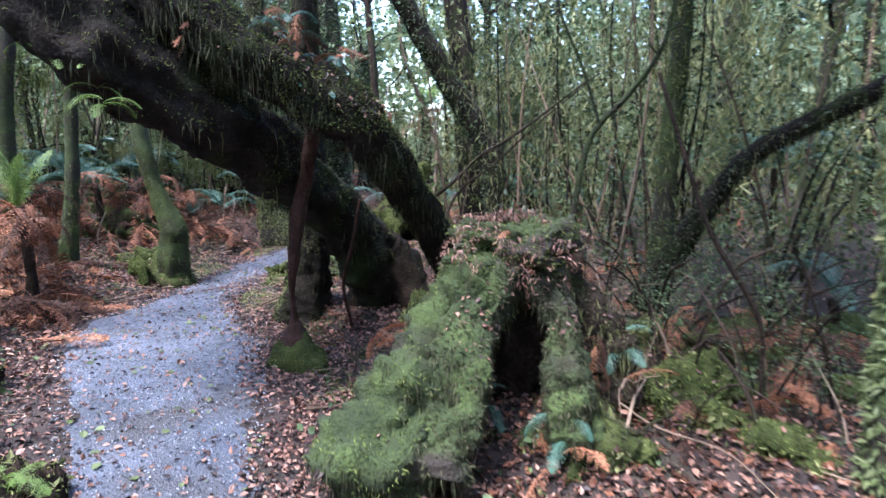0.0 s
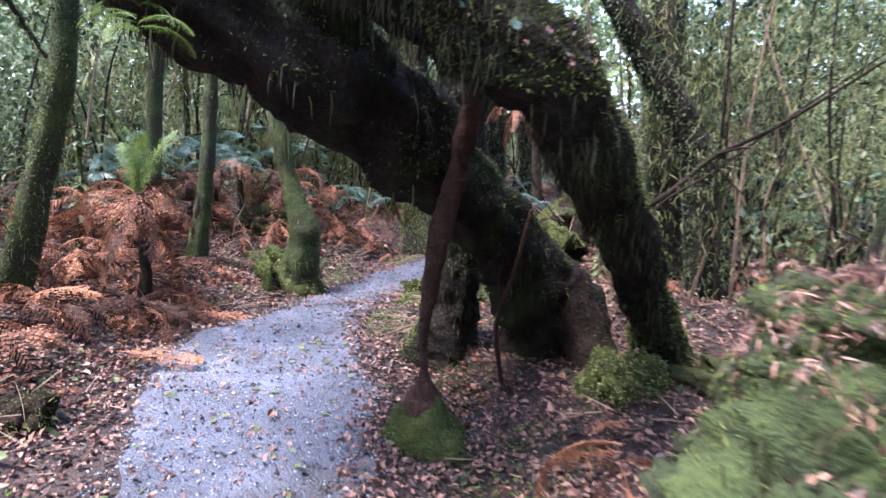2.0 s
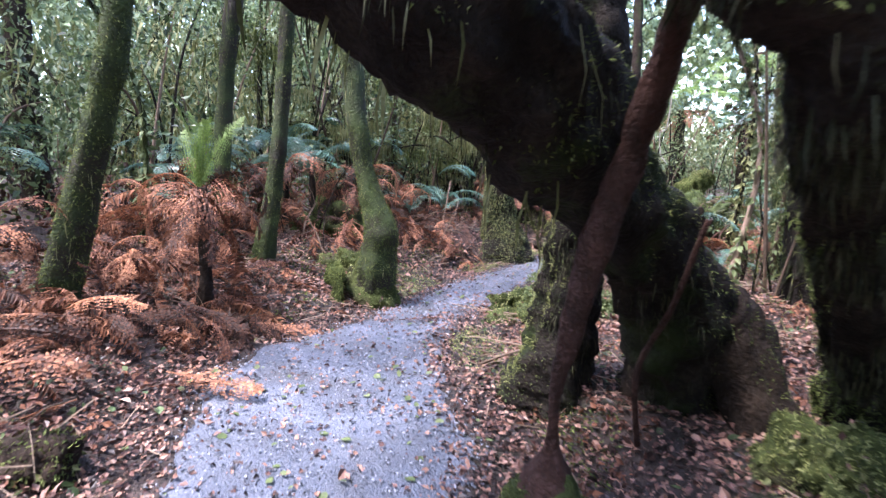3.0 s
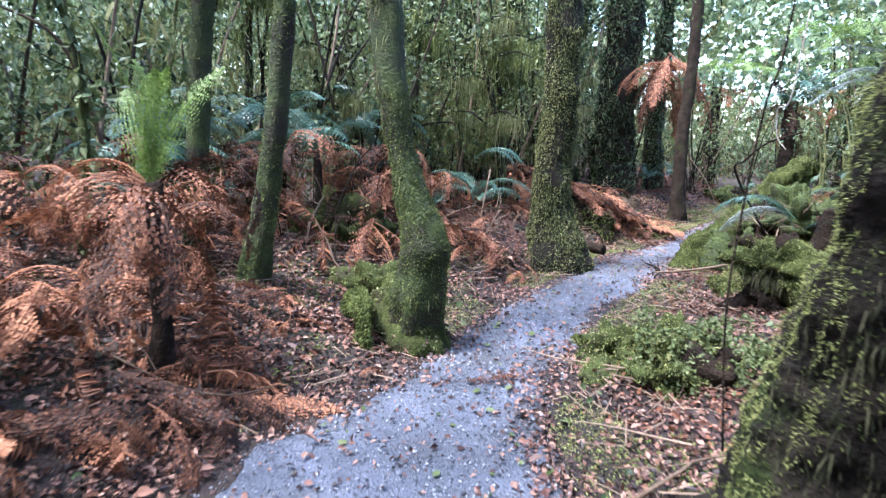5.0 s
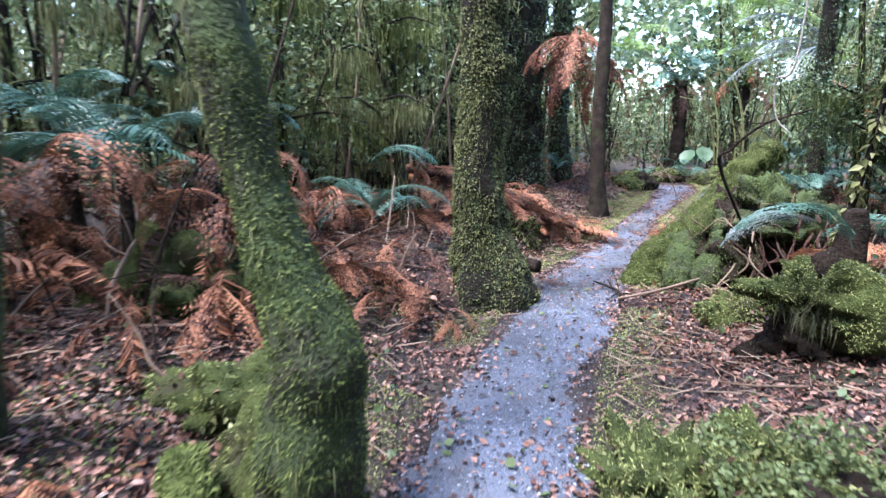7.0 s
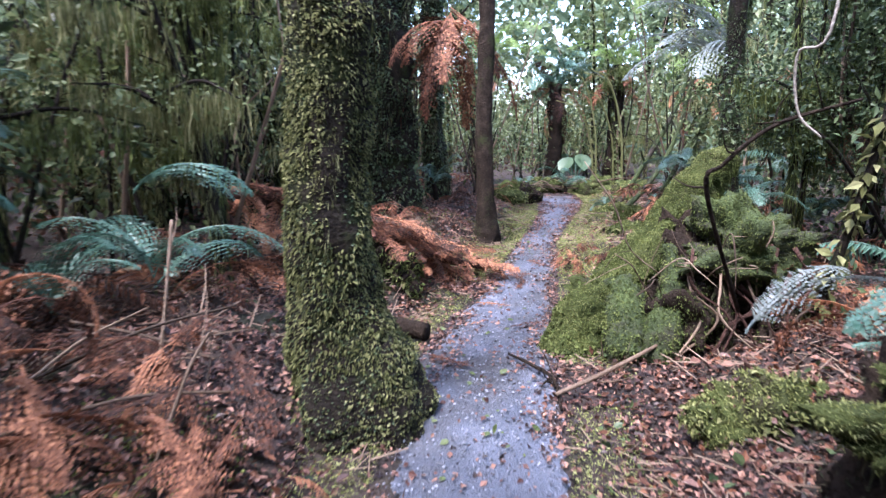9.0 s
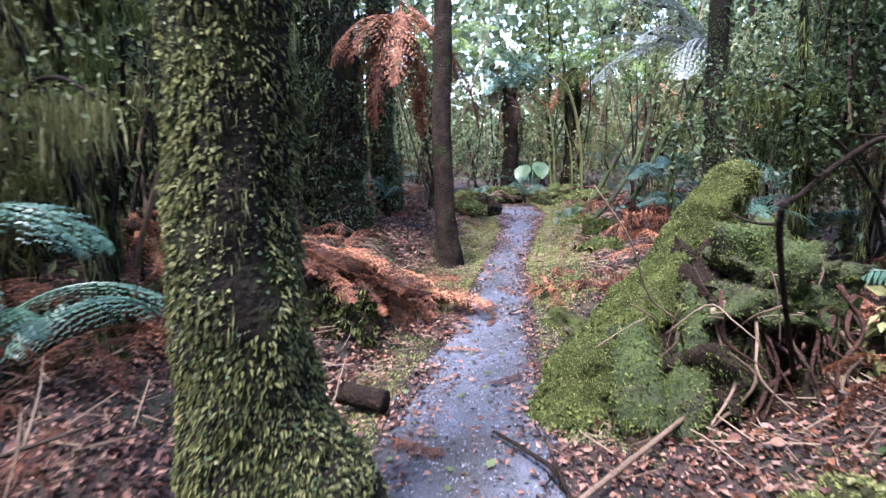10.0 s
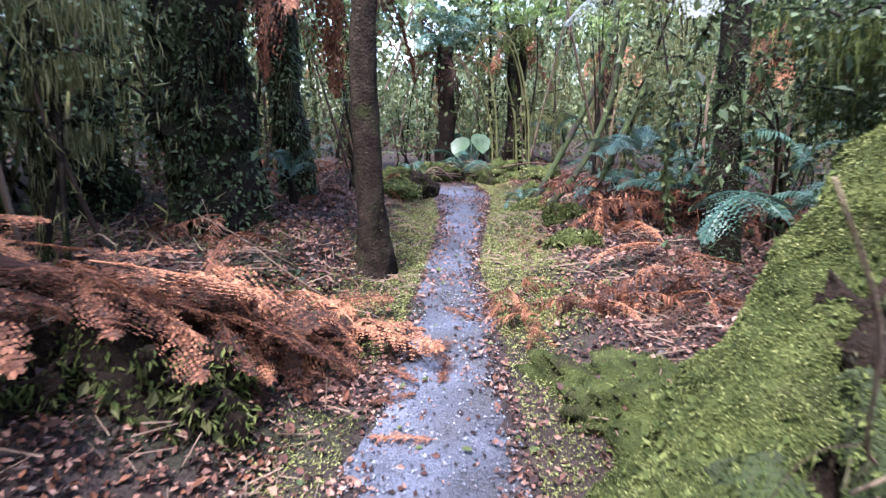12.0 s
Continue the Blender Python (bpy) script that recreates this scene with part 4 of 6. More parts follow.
for k in range(10):
    x, z = wr.uniform(-1.25, -0.3), wr.uniform(0.35, 0.75)
    d = wr.normal(0, 0.14, 2)
    stick("dead_twig", "pale crooked twig caught on the mossy root plate", [(x, 11.45, z - 0.15, 0.005), (x + d[0], 11.3, z + 0.05, 0.0045), (x + d[0] * 1.6, 11.2, z + 0.14 + d[1], 0.005), (x + d[0] * 2.4, 11.15, z + 0.2 + 2 * d[1], 0.003)], M_TWIG, 5, 14, "twigs on the root plate", 1, 380 + k)
mound("moss_mound", "moss-covered root crossing the litter", (-1.1, 10.3), (0.4, 0.16, 0.17), M_MOSSBODY, M_BRIGHTMOSS, 8000, 0.028, 69)
mound("moss_mound", "cushion of yellow-green moss and tiny plants by the path", (-1.8, 7.95), (0.46, 0.32, 0.28), M_MOSSBODY, M_BRIGHTMOSS, 15000, 0.03, 71, 0.45)
cl = thing("creeping_plant", "creeping plant with round pale leaves over the moss", "plant", (-1.66, 7.78, -0.05))
clb = lump((0, 0, 0), (0.42, 0.3, 0.27), 0.45, 4, 72)
part("foliage", mesh_of("foliage", *fuzz(*clb, 7000, 0.026, 74, 0.1, 0.5, OVAL, OVAL_F, lambda p, n: (n[:, 2] > -0.2) & (lumps(p, 4, 76) > -0.25)), M_YLEAF, False), cl)["kind"] = "stuff"
part("stem", mesh_of("stem", *lump((0, 0, -0.06), (0.26, 0.18, 0.16), 0.4, 4, 72, 18), M_DARKWOOD), cl)
mound("moss_mound", "cushion of yellow-green moss and tiny plants by the path", (-2.25, 8.0), (0.28, 0.4, 0.16), M_MOSSBODY, M_BRIGHTMOSS, 9000, 0.026, 73, 0.6)
ms = thing("rotten_stump", "low rotten stump with a moss cap over dark hollows", "stump", (-1.0, 9.35, -0.1))
MO = np.array([-1.0, 9.35, -0.1])
blob_on(ms, MO, "cap", (-1.05, 9.38, 0.33), (0.34, 0.26, 0.2), M_MOSSBODY, M_BRIGHTMOSS, 20000, 0.022, 75, 0.6, 3.2, cap=True)
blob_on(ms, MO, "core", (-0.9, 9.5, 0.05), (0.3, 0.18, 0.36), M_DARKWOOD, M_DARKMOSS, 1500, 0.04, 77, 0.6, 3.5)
cap_edge = lump(np.array([-1.02, 9.35, 0.3]) - MO, (0.38, 0.29, 0.08), 0.3, 3, 78)
part("strand", mesh_of("strand", *strands(*cap_edge, 600, 0.16, 79), M_DARKMOSS, False), ms, "moss curtain under the cap")["kind"] = "stuff"
stick("dark_post", "dark rotten trunk stub standing by the track", [(-0.62, 10.0, -0.1, 0.14), (-0.62, 10.0, 0.3, 0.12), (-0.6, 10.0, 0.75, 0.08), (-0.6, 10.0, 0.82, 0.03)], M_DARKWOOD, 12)
mound("mossy_stone", "round dark mossy stump where the track bends", (-0.35, 19.4), (0.32, 0.3, 0.36), M_DARKWOOD, M_MOSS, 1500, 0.035, 79, category="stump")
mound("moss_mound", "dark root lump hung with small green ferns", (-3.05, 13.15), (0.27, 0.24, 0.32), M_DARKWOOD, M_MOSS, 5200, 0.05, 81, 0.6, 3.4, 1.1)
mound("moss_mound", "dark root lump hung with small green ferns", (-3.62, 13.1), (0.24, 0.22, 0.26), M_DARKWOOD, M_MOSS, 3600, 0.05, 83, 0.6, 3.4, 1.1)
mound("moss_mound", "low moss bank along the track", (-0.8, 12.95), (0.36, 0.5, 0.15), M_MOSSBODY, M_MOSS, 12000, 0.024, 85, 0.5)

# ---- ferns ----
for k, (x, y, s, n) in enumerate([(-4.9, 4.3, 0.8, 7), (-5.3, 5.5, 0.9, 8), (-4.75, 6.3, 0.8, 8), (-5.3, 6.6, 0.9, 8), (-4.3, 6.9, 0.5, 6), (-5.6, 7.3, 0.8, 7), (-4.55, 8.5, 0.7, 7), (-5.4, 8.4, 0.9, 8), (-6.1, 6.3, 1.0, 8),
                                  (-6.4, 5.2, 1.0, 8), (-4.3, 9.6, 0.8, 8), (-4.0, 10.3, 0.7, 8), (-4.6, 10.4, 0.8, 8), (-5.2, 10.2, 0.9, 8), (-4.9, 11.2, 0.9, 8), (-4.2, 11.6, 0.7, 7), (-3.9, 9.6, 0.6, 6),
                                  (-3.0, 13.9, 0.7, 8), (-2.5, 14.0, 0.5, 7), (-3.7, 13.7, 0.8, 8), (-4.5, 13.2, 1.0, 8), (-4.2, 12.3, 0.8, 8), (-5.2, 12.4, 1.0, 8), (-0.7, 14.1, 0.5, 8), (-0.3, 14.0, 0.5, 8), (0.2, 13.6, 0.7, 8),
                                  (0.6, 14.6, 0.8, 8), (0.4, 12.6, 0.9, 8), (1.0, 13.4, 0.9, 8), (0.3, 11.5, 0.9, 8), (0.6, 10.6, 0.9, 8), (-0.1, 10.7, 0.7, 8), (-6.5, 9.2, 1.0, 8), (-7.3, 7.2, 1.1, 8), (1.4, 15.2, 0.9, 8),
                                  (-0.35, 4.5, 0.3, 5), (1.7, 4.0, 0.6, 7), (2.2, 3.4, 0.7, 7), (1.5, 5.4, 0.7, 7), (-1.5, 6.6, 0.4, 5), (-3.95, 5.9, 0.5, 5), (-3.6, 6.6, 0.35, 5), (-3.4, 9.8, 0.4, 5)]):
    fern("rust", at(x, y, 0.2 if s > 0.6 else 0.05), s * 0.88, n - 1, 200 + k, lie=12 if s > 0.6 else 24, turn=k * 37)
for k, (x, y, z, s, n) in enumerate([(-5.4, 8.9, 0.9, 0.9, 8), (-6.2, 9.4, 1.1, 1.0, 8), (-5.7, 10.9, 0.7, 0.8, 7), (-6.8, 8.2, 1.1, 1.0, 8), (-7.3, 6.0, 1.0, 1.0, 8), (0.9, 21.0, 0.55, 0.9, 7), (0.0, 21.3, 0.4, 0.6, 6),
                                     (0.9, 18.2, 0.15, 0.5, 6), (-2.4, 16.9, 0.9, 0.6, 5), (-5.9, 11.5, 1.1, 1.0, 8), (-0.1, 9.7, 0.85, 0.8, 3), (2.9, 4.3, 0.6, 0.7, 5), (3.6, 6.5, 1.5, 1.0, 6)]):
    z = max(z + (0.15 if x < -5 else -0.3), float(height(x, y)) + 0.1)
    t = fern("green", (x, y, z), s, n, 300 + k, turn=k * 50)
    if z > float(height(x, y)) + 0.12:
        part("stalk", mesh_of("stalk", *tube([(0, 0, float(height(x, y)) - z - 0.05, 0.05), (0.03, 0, (float(height(x, y)) - z) / 2, 0.04), (0, 0, 0.02, 0.035)], 8, 12, 0.2, 9, k), M_DARKWOOD), t)
# small tree fern with a brown skirt, on the left bank
tf = fern("skirt", (-4.43, 5.95, 0.95), 0.7, 5, 400, label="small tree fern with a skirt of dead fronds")
part("stem", mesh_of("stem", *tube([(0, 0, -1.0, 0.07), (0.02, 0, -0.5, 0.05), (0, 0, 0.05, 0.05)], 9, 16, 0.25, 9, 5), M_DARKWOOD), tf)
fern("upright", (-4.45, 5.95, 0.98), 0.72, 6, 401)
fern("hoop", (-4.45, 5.95, 0.92), 0.8, 6, 402, turn=20)

for k, (x, y, z, sz) in enumerate([(-5.0, 6.5, 0.5, 0.8), (-5.5, 7.0, 0.6, 0.9), (-4.85, 5.4, 0.35, 0.7), (-5.3, 8.3, 0.7, 0.9), (-4.7, 8.9, 0.6, 0.8), (-5.9, 6.3, 0.7, 0.9), (-4.4, 9.6, 0.55, 0.7), (-5.2, 9.8, 0.7, 0.9), (-6.2, 8.4, 0.8, 1.0), (-4.9, 4.6, 0.4, 0.8)]):
    fern("hoop", at(x, y, z), sz, 6, 420 + k, turn=k * 40, lie=10 * (k % 3))

# ---- hanging fern fronds over the far path ----
fern("silver", (1.55, 15.5, 2.45), 1.5, 6, 410, spread=80, turn=150, lie=8)
fern("lime", (0.6, 16.3, 3.35), 1.5, 6, 411, spread=150, turn=190, lie=35)
fern("lime", (-0.6, 22.5, 3.4), 1.6, 9, 413, lie=25)
fern("green", (1.6, 23.5, 3.2), 1.6, 9, 414, lie=20)
fern("rust", (1.9, 14.9, 2.1), 0.8, 8, 415, lie=55, label="orange-brown dead fronds hanging in the shade")
fern("rust", (1.5, 13.2, 1.5), 0.6, 7, 416, lie=45, label="orange-brown dead fronds hanging in the shade")
fern("skirt", (-2.25, 15.75, 2.95), 1.5, 9, 418, label="long brown skirt of dead fronds hanging from a tree fern")
fern("rust", (-2.3, 15.9, 2.9), 1.2, 9, 412, lie=50, label="brown dead fronds hanging from a tree fern")

broad = thing("broad_leaved_plant", "low plant with broad pale green leaves", "plant", at(1.55, 22.4))
bl = np.array([[0, 0, 0], [0.3, 0.12, 0.05], [0.46, 0.42, 0.06], [0.28, 0.8, 0.0], [0, 1.0, -0.12], [-0.28, 0.8, 0.0], [-0.46, 0.42, 0.06], [-0.3, 0.12, 0.05]])
bl_f = [np.array([[0, 1, 2], [0, 2, 3], [0, 3, 4], [0, 4, 5], [0, 5, 6], [0, 6, 7]])]
for k in range(7):
    a, up = k * 0.9 + 0.3, 0.75 + 0.08 * (k % 3)
    tip = np.array([0.32 * math.cos(a), 0.32 * math.sin(a), up])
    part("stalk", mesh_of("stalk", *tube([(0, 0, -0.05, 0.016), (tip[0] * 0.4, tip[1] * 0.4, up * 0.6, 0.012), (*tip, 0.008)], 6, 10, 0.1, 9, k), M_FERN), broad)
    lv = leaves(tip[None], np.array([[math.cos(a), math.sin(a), -1.1]]), np.array([[math.cos(a), math.sin(a), 0.9]]), 0.5, bl, bl_f)
    part("leaf", mesh_of("leaf", *lv, M_PALELEAF), broad)

# ---- far trees and undergrowth: a few kinds, copied about ----
g = np.random.default_rng(99)
KINDS = []
for k in range(7):
    h = g.uniform(6.5, 9.5)
    lean = g.normal(0, 0.35, 2)
    r = g.uniform(0.07, 0.2)
    rows = [(0, 0, -0.3, r * 1.7), (0.02, 0, 0.3, r * 1.1), (lean[0] * 0.4, lean[1] * 0.4, h * 0.35, r * 0.85), (lean[0], lean[1], h * 0.7, r * 0.65), (lean[0] * 1.5, lean[1] * 1.3, h, r * 0.3)]
    t = thing("forest_tree", "moss-hung forest tree with a thin crown", "tree", (0, 0, -50), "background trees")
    body = tube(rows, 10, 30, 0.16, 5, 500 + k)
    part("trunk", mesh_of("trunk", *body, (M_MOSSBARK, M_BARK, M_BROWNBARK)[k % 3]), t)
    part("moss_coat", mesh_of("moss_coat", *fuzz(*body, 900, 0.085, 510 + k, 0.9, 0.6), (M_LICHEN, M_MOSS, M_YLEAF)[k % 3], False), t)["kind"] = "stuff"
    top = np.array(rows[3][:3])
    c = top + g.normal(0, 1, (30, 3)) * np.array([1.3, 1.3, 1.2]) + np.array([0, 0, 0.3])
    kk = g.integers(0, 30, 500)
    p = c[kk] + g.normal(0, 0.28, (500, 3))
    part("crown", mesh_of("crown", *leaves(p, g.normal(0, 1, p.shape), g.normal(0, 0.6, p.shape) + np.array([0, 0, 1]), g.uniform(0.1, 0.22, 500)), (M_LEAF, M_YLEAF)[k % 2], False), t)
    for b in range(4):
        e = c[b]
        o = np.array([np.interp(e[2] - 0.8, [q[2] for q in rows], [q[i] for q in rows]) for i in (0, 1)] + [min(e[2] - 0.8, h)])
        part("branch", mesh_of("branch", *tube([(*o, r * 0.4), (*((o + e) / 2 + g.normal(0, 0.1, 3)), r * 0.25), (*e, 0.006)], 6, 12, 0.1, 8, b), M_BARK), t)
    KINDS.append(t)
SHRUBS = []
for k, (spread, n, size, mat, drop) in enumerate([((0.5, 0.5, 0.7), 1200, 0.075, M_LEAF, 0.1), ((0.6, 0.6, 0.9), 1200, 0.065, M_YLEAF, 0.2), ((0.4, 0.4, 0.9), 1500, 0.09, M_LICHEN, 0.8), ((0.6, 0.6, 0.6), 1500, 0.05, M_LEAF, 0.0)]):
    t = thing("shrub", ("dark green shrub with small leaves", "pale green leafy forest shrub", "thicket of twigs hung with pale lichen", "dense dark shrub with fine leaves")[k], "shrub", (0, 0, -50), "undergrowth shrubs")
    data, c = shrub_data(600 + k, n, spread, size, mat, LEAF if drop < 0.5 else BLADE * np.array([0.6, 1, 1]), LEAF_F if drop < 0.5 else BLADE_F, drop)
    part("foliage", data, t)
    for b in range(5):
        e = c[b]
        part("stem", mesh_of("stem", *tube([(g.normal(0, 0.1), g.normal(0, 0.1), -1.7, 0.018), (e[0] * 0.5 + g.normal(0, 0.08), e[1] * 0.5, -0.6 + e[2] * 0.4, 0.013), (*e, 0.004)], 5, 14, 0.1, 9, b), M_TWIG if b % 2 else M_BARK), t)
    SHRUBS.append(t)


def clear_of_path(x, y, room):
    return abs(float(off_path(np.array(x), np.array(y)))) > room and not (-4.4 < x < 1.4 and -3 < y < 8) if y < 20.5 else math.hypot(x - 0.3, y - 20.5) > 1.5


# slender saplings hung with lichen
SAPLINGS = []
for k in range(5):
    h = g.uniform(4, 6)
    r = g.uniform(0.012, 0.032)
    w = g.normal(0, 0.3, (4, 2))
    rows = [(0, 0, -0.2, r * 1.3), (*(w[0] * 0.4), h * 0.25, r), (*(w[1] * 0.7), h * 0.5, r * 0.85), (*w[2], h * 0.75, r * 0.7), (*(w[2] + w[3]), h, r * 0.3)]
    t = thing("sapling", "slender sapling stem hung with pale lichen", "sapling", (0, 0, -50), "saplings")
    body = tube(rows, 6, 26, 0.12, 9, 700 + k)
    part("stem", mesh_of("stem", *body, (M_MOSSBARK, M_TWIG, M_BARK)[k % 3]), t)
    part("lichen", mesh_of("lichen", *fuzz(*body, 450, 0.09, 710 + k, 0.9, 0.6, LEAF, LEAF_F), (M_LICHEN, M_YLEAF)[k % 2], False), t)["kind"] = "stuff"
    SAPLINGS.append(t)
placed = []
for k in range(1400):
    x, y = g.uniform(-17, 16), g.uniform(-6, 36)
    if not clear_of_path(x, y, 1.9) or any(math.hypot(x - a, y - b) < 1.25 for a, b in placed) or len(placed) > 100:
        continue
    if -6.3 < x < -3 and 4 < y < 14 or math.hypot(x + 3, y - 16) < 1.3 or 16 < y < 34 and -4 < x < 6.5 or -1 < x < 6 and -3 < y < 7.5 or 12 < y < 22 and abs(float(off_path(np.array(x), np.array(y)))) < 3.2:
        continue
    placed.append((x, y))
    copy_thing(KINDS[k % 7], pose(x, y, float(height(x, y)), 0, 0, g.uniform(0, 360)) @ Matrix.Scale(g.uniform(0.8, 1.15), 4))
bushes = []
for k in range(1400):
    x, y = g.uniform(-15, 14), g.uniform(-5, 32)
    if not clear_of_path(x, y, 2.0) or any(math.hypot(x - a, y - b) < 0.9 for a, b in bushes) or len(bushes) > 140:
        continue
    if -6.0 < x < -3 and 3 < y < 10 or 13 < y < 21 and abs(float(off_path(np.array(x), np.array(y)))) < 2.8:
        continue
    bushes.append((x, y))
    s = g.uniform(0.6, 1.1)
    copy_thing(SHRUBS[k % 4], pose(x, y, float(height(x, y)) + 1.5 * s, 0, 0, g.uniform(0, 360)) @ Matrix.Scale(s, 4))
poles = []
for k in range(1600):
    x, y = g.uniform(-12, 9), g.uniform(0, 28)
    if not clear_of_path(x, y, 1.5) or any(math.hypot(x - a, y - b) < 0.6 for a, b in poles) or len(poles) > 80:
        continue
    if -6.0 < x < -3 and 3 < y < 12 or 0 < x < 1.6 and 2.5 < y < 5:
        continue
    poles.append((x, y))
    copy_thing(SAPLINGS[k % 5], pose(x, y, float(height(x, y)), g.normal(0, 6), g.normal(0, 6), g.uniform(0, 360)) @ Matrix.Scale(g.uniform(0.8, 1.2), 4))
# fixed overhanging shrubs on the right of the track, and leafy curtains on the left
for k, (x, y, z, s, kind) in enumerate([(1.6, 12.5, 2.3, 1.3, 3), (1.7, 11.3, 2.2, 1.2, 3), (2.1, 13.3, 2.4, 1.4, 3), (1.9, 10.3, 2.0, 1.3, 0), (2.0, 14.8, 2.2, 1.3, 0), (2.4, 16.4, 1.9, 1.2, 0), (2.0, 18.0, 2.0, 1.2, 1),
                                        (-5.0, 12.3, 2.2, 1.2, 2), (-4.4, 12.9, 2.4, 1.3, 1), (-5.6, 11.6, 2.0, 1.2, 0), (-4.7, 13.8, 2.2, 1.3, 2), (-3.9, 14.6, 2.2, 1.2, 2), (-6.3, 12.4, 2.2, 1.4, 1), (-5.5, 14.6, 2.3, 1.4, 0), (-3.3, 17.4, 2.2, 1.3, 0),
                                        (-1.6, 18.6, 2.4, 1.2, 1), (-2.4, 19.6, 2.2, 1.4, 2), (2.6, 21.5, 2.0, 1.4, 1), (1.9, 23.0, 1.8, 1.4, 0), (0.3, 23.4, 1.6, 1.3, 0), (-1.2, 22.8, 1.8, 1.4, 2), (3.0, 19.5, 1.8, 1.3, 2), (-6.6, 9.8, 2.0, 1.2, 2), (-5.6, 10.6, 2.3, 1.1, 1),
                                        (-4.6, 15.4, 1.5, 1.2, 0), (-5.4, 16.2, 1.6, 1.3, 3), (-6.2, 15.2, 1.5, 1.3, 0), (-6.6, 17.2, 1.6, 1.4, 3), (-3.7, 17.9, 1.5, 1.2, 3), (-7.4, 13.8, 1.6, 1.4, 0), (-8.2, 15.5, 1.6, 1.5, 0), (-7.0, 18.6, 1.6, 1.5, 0), (-5.0, 18.2, 1.6, 1.5, 3), (-8.6, 12.6, 1.6, 1.5, 3), (-6.0, 13.4, 1.5, 1.3, 0), (-4.9, 16.8, 1.5, 1.4, 0), (-3.4, 19.4, 1.5, 1.4, 0), (-2.6, 18.4, 2.2, 1.3, 1), (-1.0, 20.6, 2.0, 1.3, 1), (0.9, 24.4, 2.2, 1.6, 1), (2.6, 24.2, 2.2, 1.6, 1), (-0.6, 24.8, 2.0, 1.6, 1), (1.5, 6.6, 1.6, 1.0, 2), (0.7, 7.4, 1.7, 1.1, 2), (2.2, 5.9, 1.5, 1.0, 2), (1.9, 8.0, 1.7, 1.1, 1), (3.0, 7.6, 1.7, 1.2, 2), (2.9, 5.0, 1.4, 1.0, 3), (-7.2, 8.6, 2.2, 1.3, 0), (-7.4, 10.4, 2.2, 1.4, 1), (2.6, 7.0, 1.7, 1.1, 2), (1.9, 6.2, 1.9, 1.1, 2), (2.4, 9.0, 2.0, 1.2, 0), (3.3, 5.6, 1.6, 1.1, 3), (1.2, 8.2, 1.8, 1.1, 2), (0.2, 8.6, 2.0, 1.1, 2), (0.9, 9.6, 2.2, 1.1, 3)]):
    copy_thing(SHRUBS[kind], pose(x, y, float(height(x, y)) + 1.65 * s, 0, 0, k * 73) @ Matrix.Scale(s, 4))
for k, (x, y, z, sz, kind) in enumerate([(-6.6, 7.6, 2.6, 1.2, 0), (-7.2, 9.0, 2.4, 1.3, 3), (-6.2, 10.6, 2.7, 1.1, 0), (-7.6, 6.0, 2.4, 1.3, 0), (-5.7, 9.6, 3.0, 1.0, 3), (-6.9, 4.6, 2.5, 1.2, 1), (-8.2, 7.6, 1.8, 1.5, 3),
                                         (1.4, 12.0, 2.6, 1.0, 3), (1.9, 11.0, 2.5, 1.1, 3), (2.2, 12.8, 1.9, 1.2, 0), (1.2, 13.0, 3.0, 0.9, 3), (2.6, 6.6, 1.5, 1.1, 2)]):
    copy_thing(SHRUBS[kind], pose(x, y, float(height(x, y)) + z, 0, 0, k * 61) @ Matrix.Scale(sz, 4))
for k, (x, y, sz) in enumerate([(1.25, 3.5, 0.34), (1.75, 3.1, 0.36), (2.1, 3.6, 0.4), (1.5, 4.2, 0.42), (2.5, 3.2, 0.45), (1.0, 4.4, 0.36), (1.9, 2.75, 0.3), (2.3, 4.3, 0.45), (0.95, 3.0, 0.22)]):
    copy_thing(SHRUBS[(3, 0, 2)[k % 3]], pose(x, y, float(height(x, y)) + 1.3 * sz, 0, 0, k * 83) @ Matrix.Scale(sz, 4))
for t in KINDS + SHRUBS + SAPLINGS:
    for o in [*t.children_recursive, t]:
        bpy.data.objects.remove(o)

# carpets of dead and living fern along the banks
for k in range(420):
    x, y = g.uniform(-9, 5), g.uniform(2.5, 22)
    d = float(off_path(np.array(x), np.array(y)))
    if abs(d) < 0.75 or -2.2 < x < 1.2 and y < 8 or math.hypot(x + 3.2, y - 10.65) < 0.8:
        continue
    if lumps(np.array([x, y, 0.0]), 0.7, 90) < -0.25:
        continue
    if g.random() < 0.68 and d < 0 or g.random() < 0.4:
        fern("rust", at(x, y, g.uniform(0.05, 0.25)), g.uniform(0.35, 0.7), 5, 1000 + k, lie=g.uniform(5, 35), turn=g.uniform(0, 360), plain=abs(d) > 1.5)
    elif abs(d) > 1.6 and not (x > -0.5 and y < 9.5):
        fern("green", at(x, y, g.uniform(0.1, 0.9)), g.uniform(0.5, 0.95), 6, 1000 + k, lie=g.uniform(-5, 15), turn=g.uniform(0, 360), plain=abs(d) > 2.2)


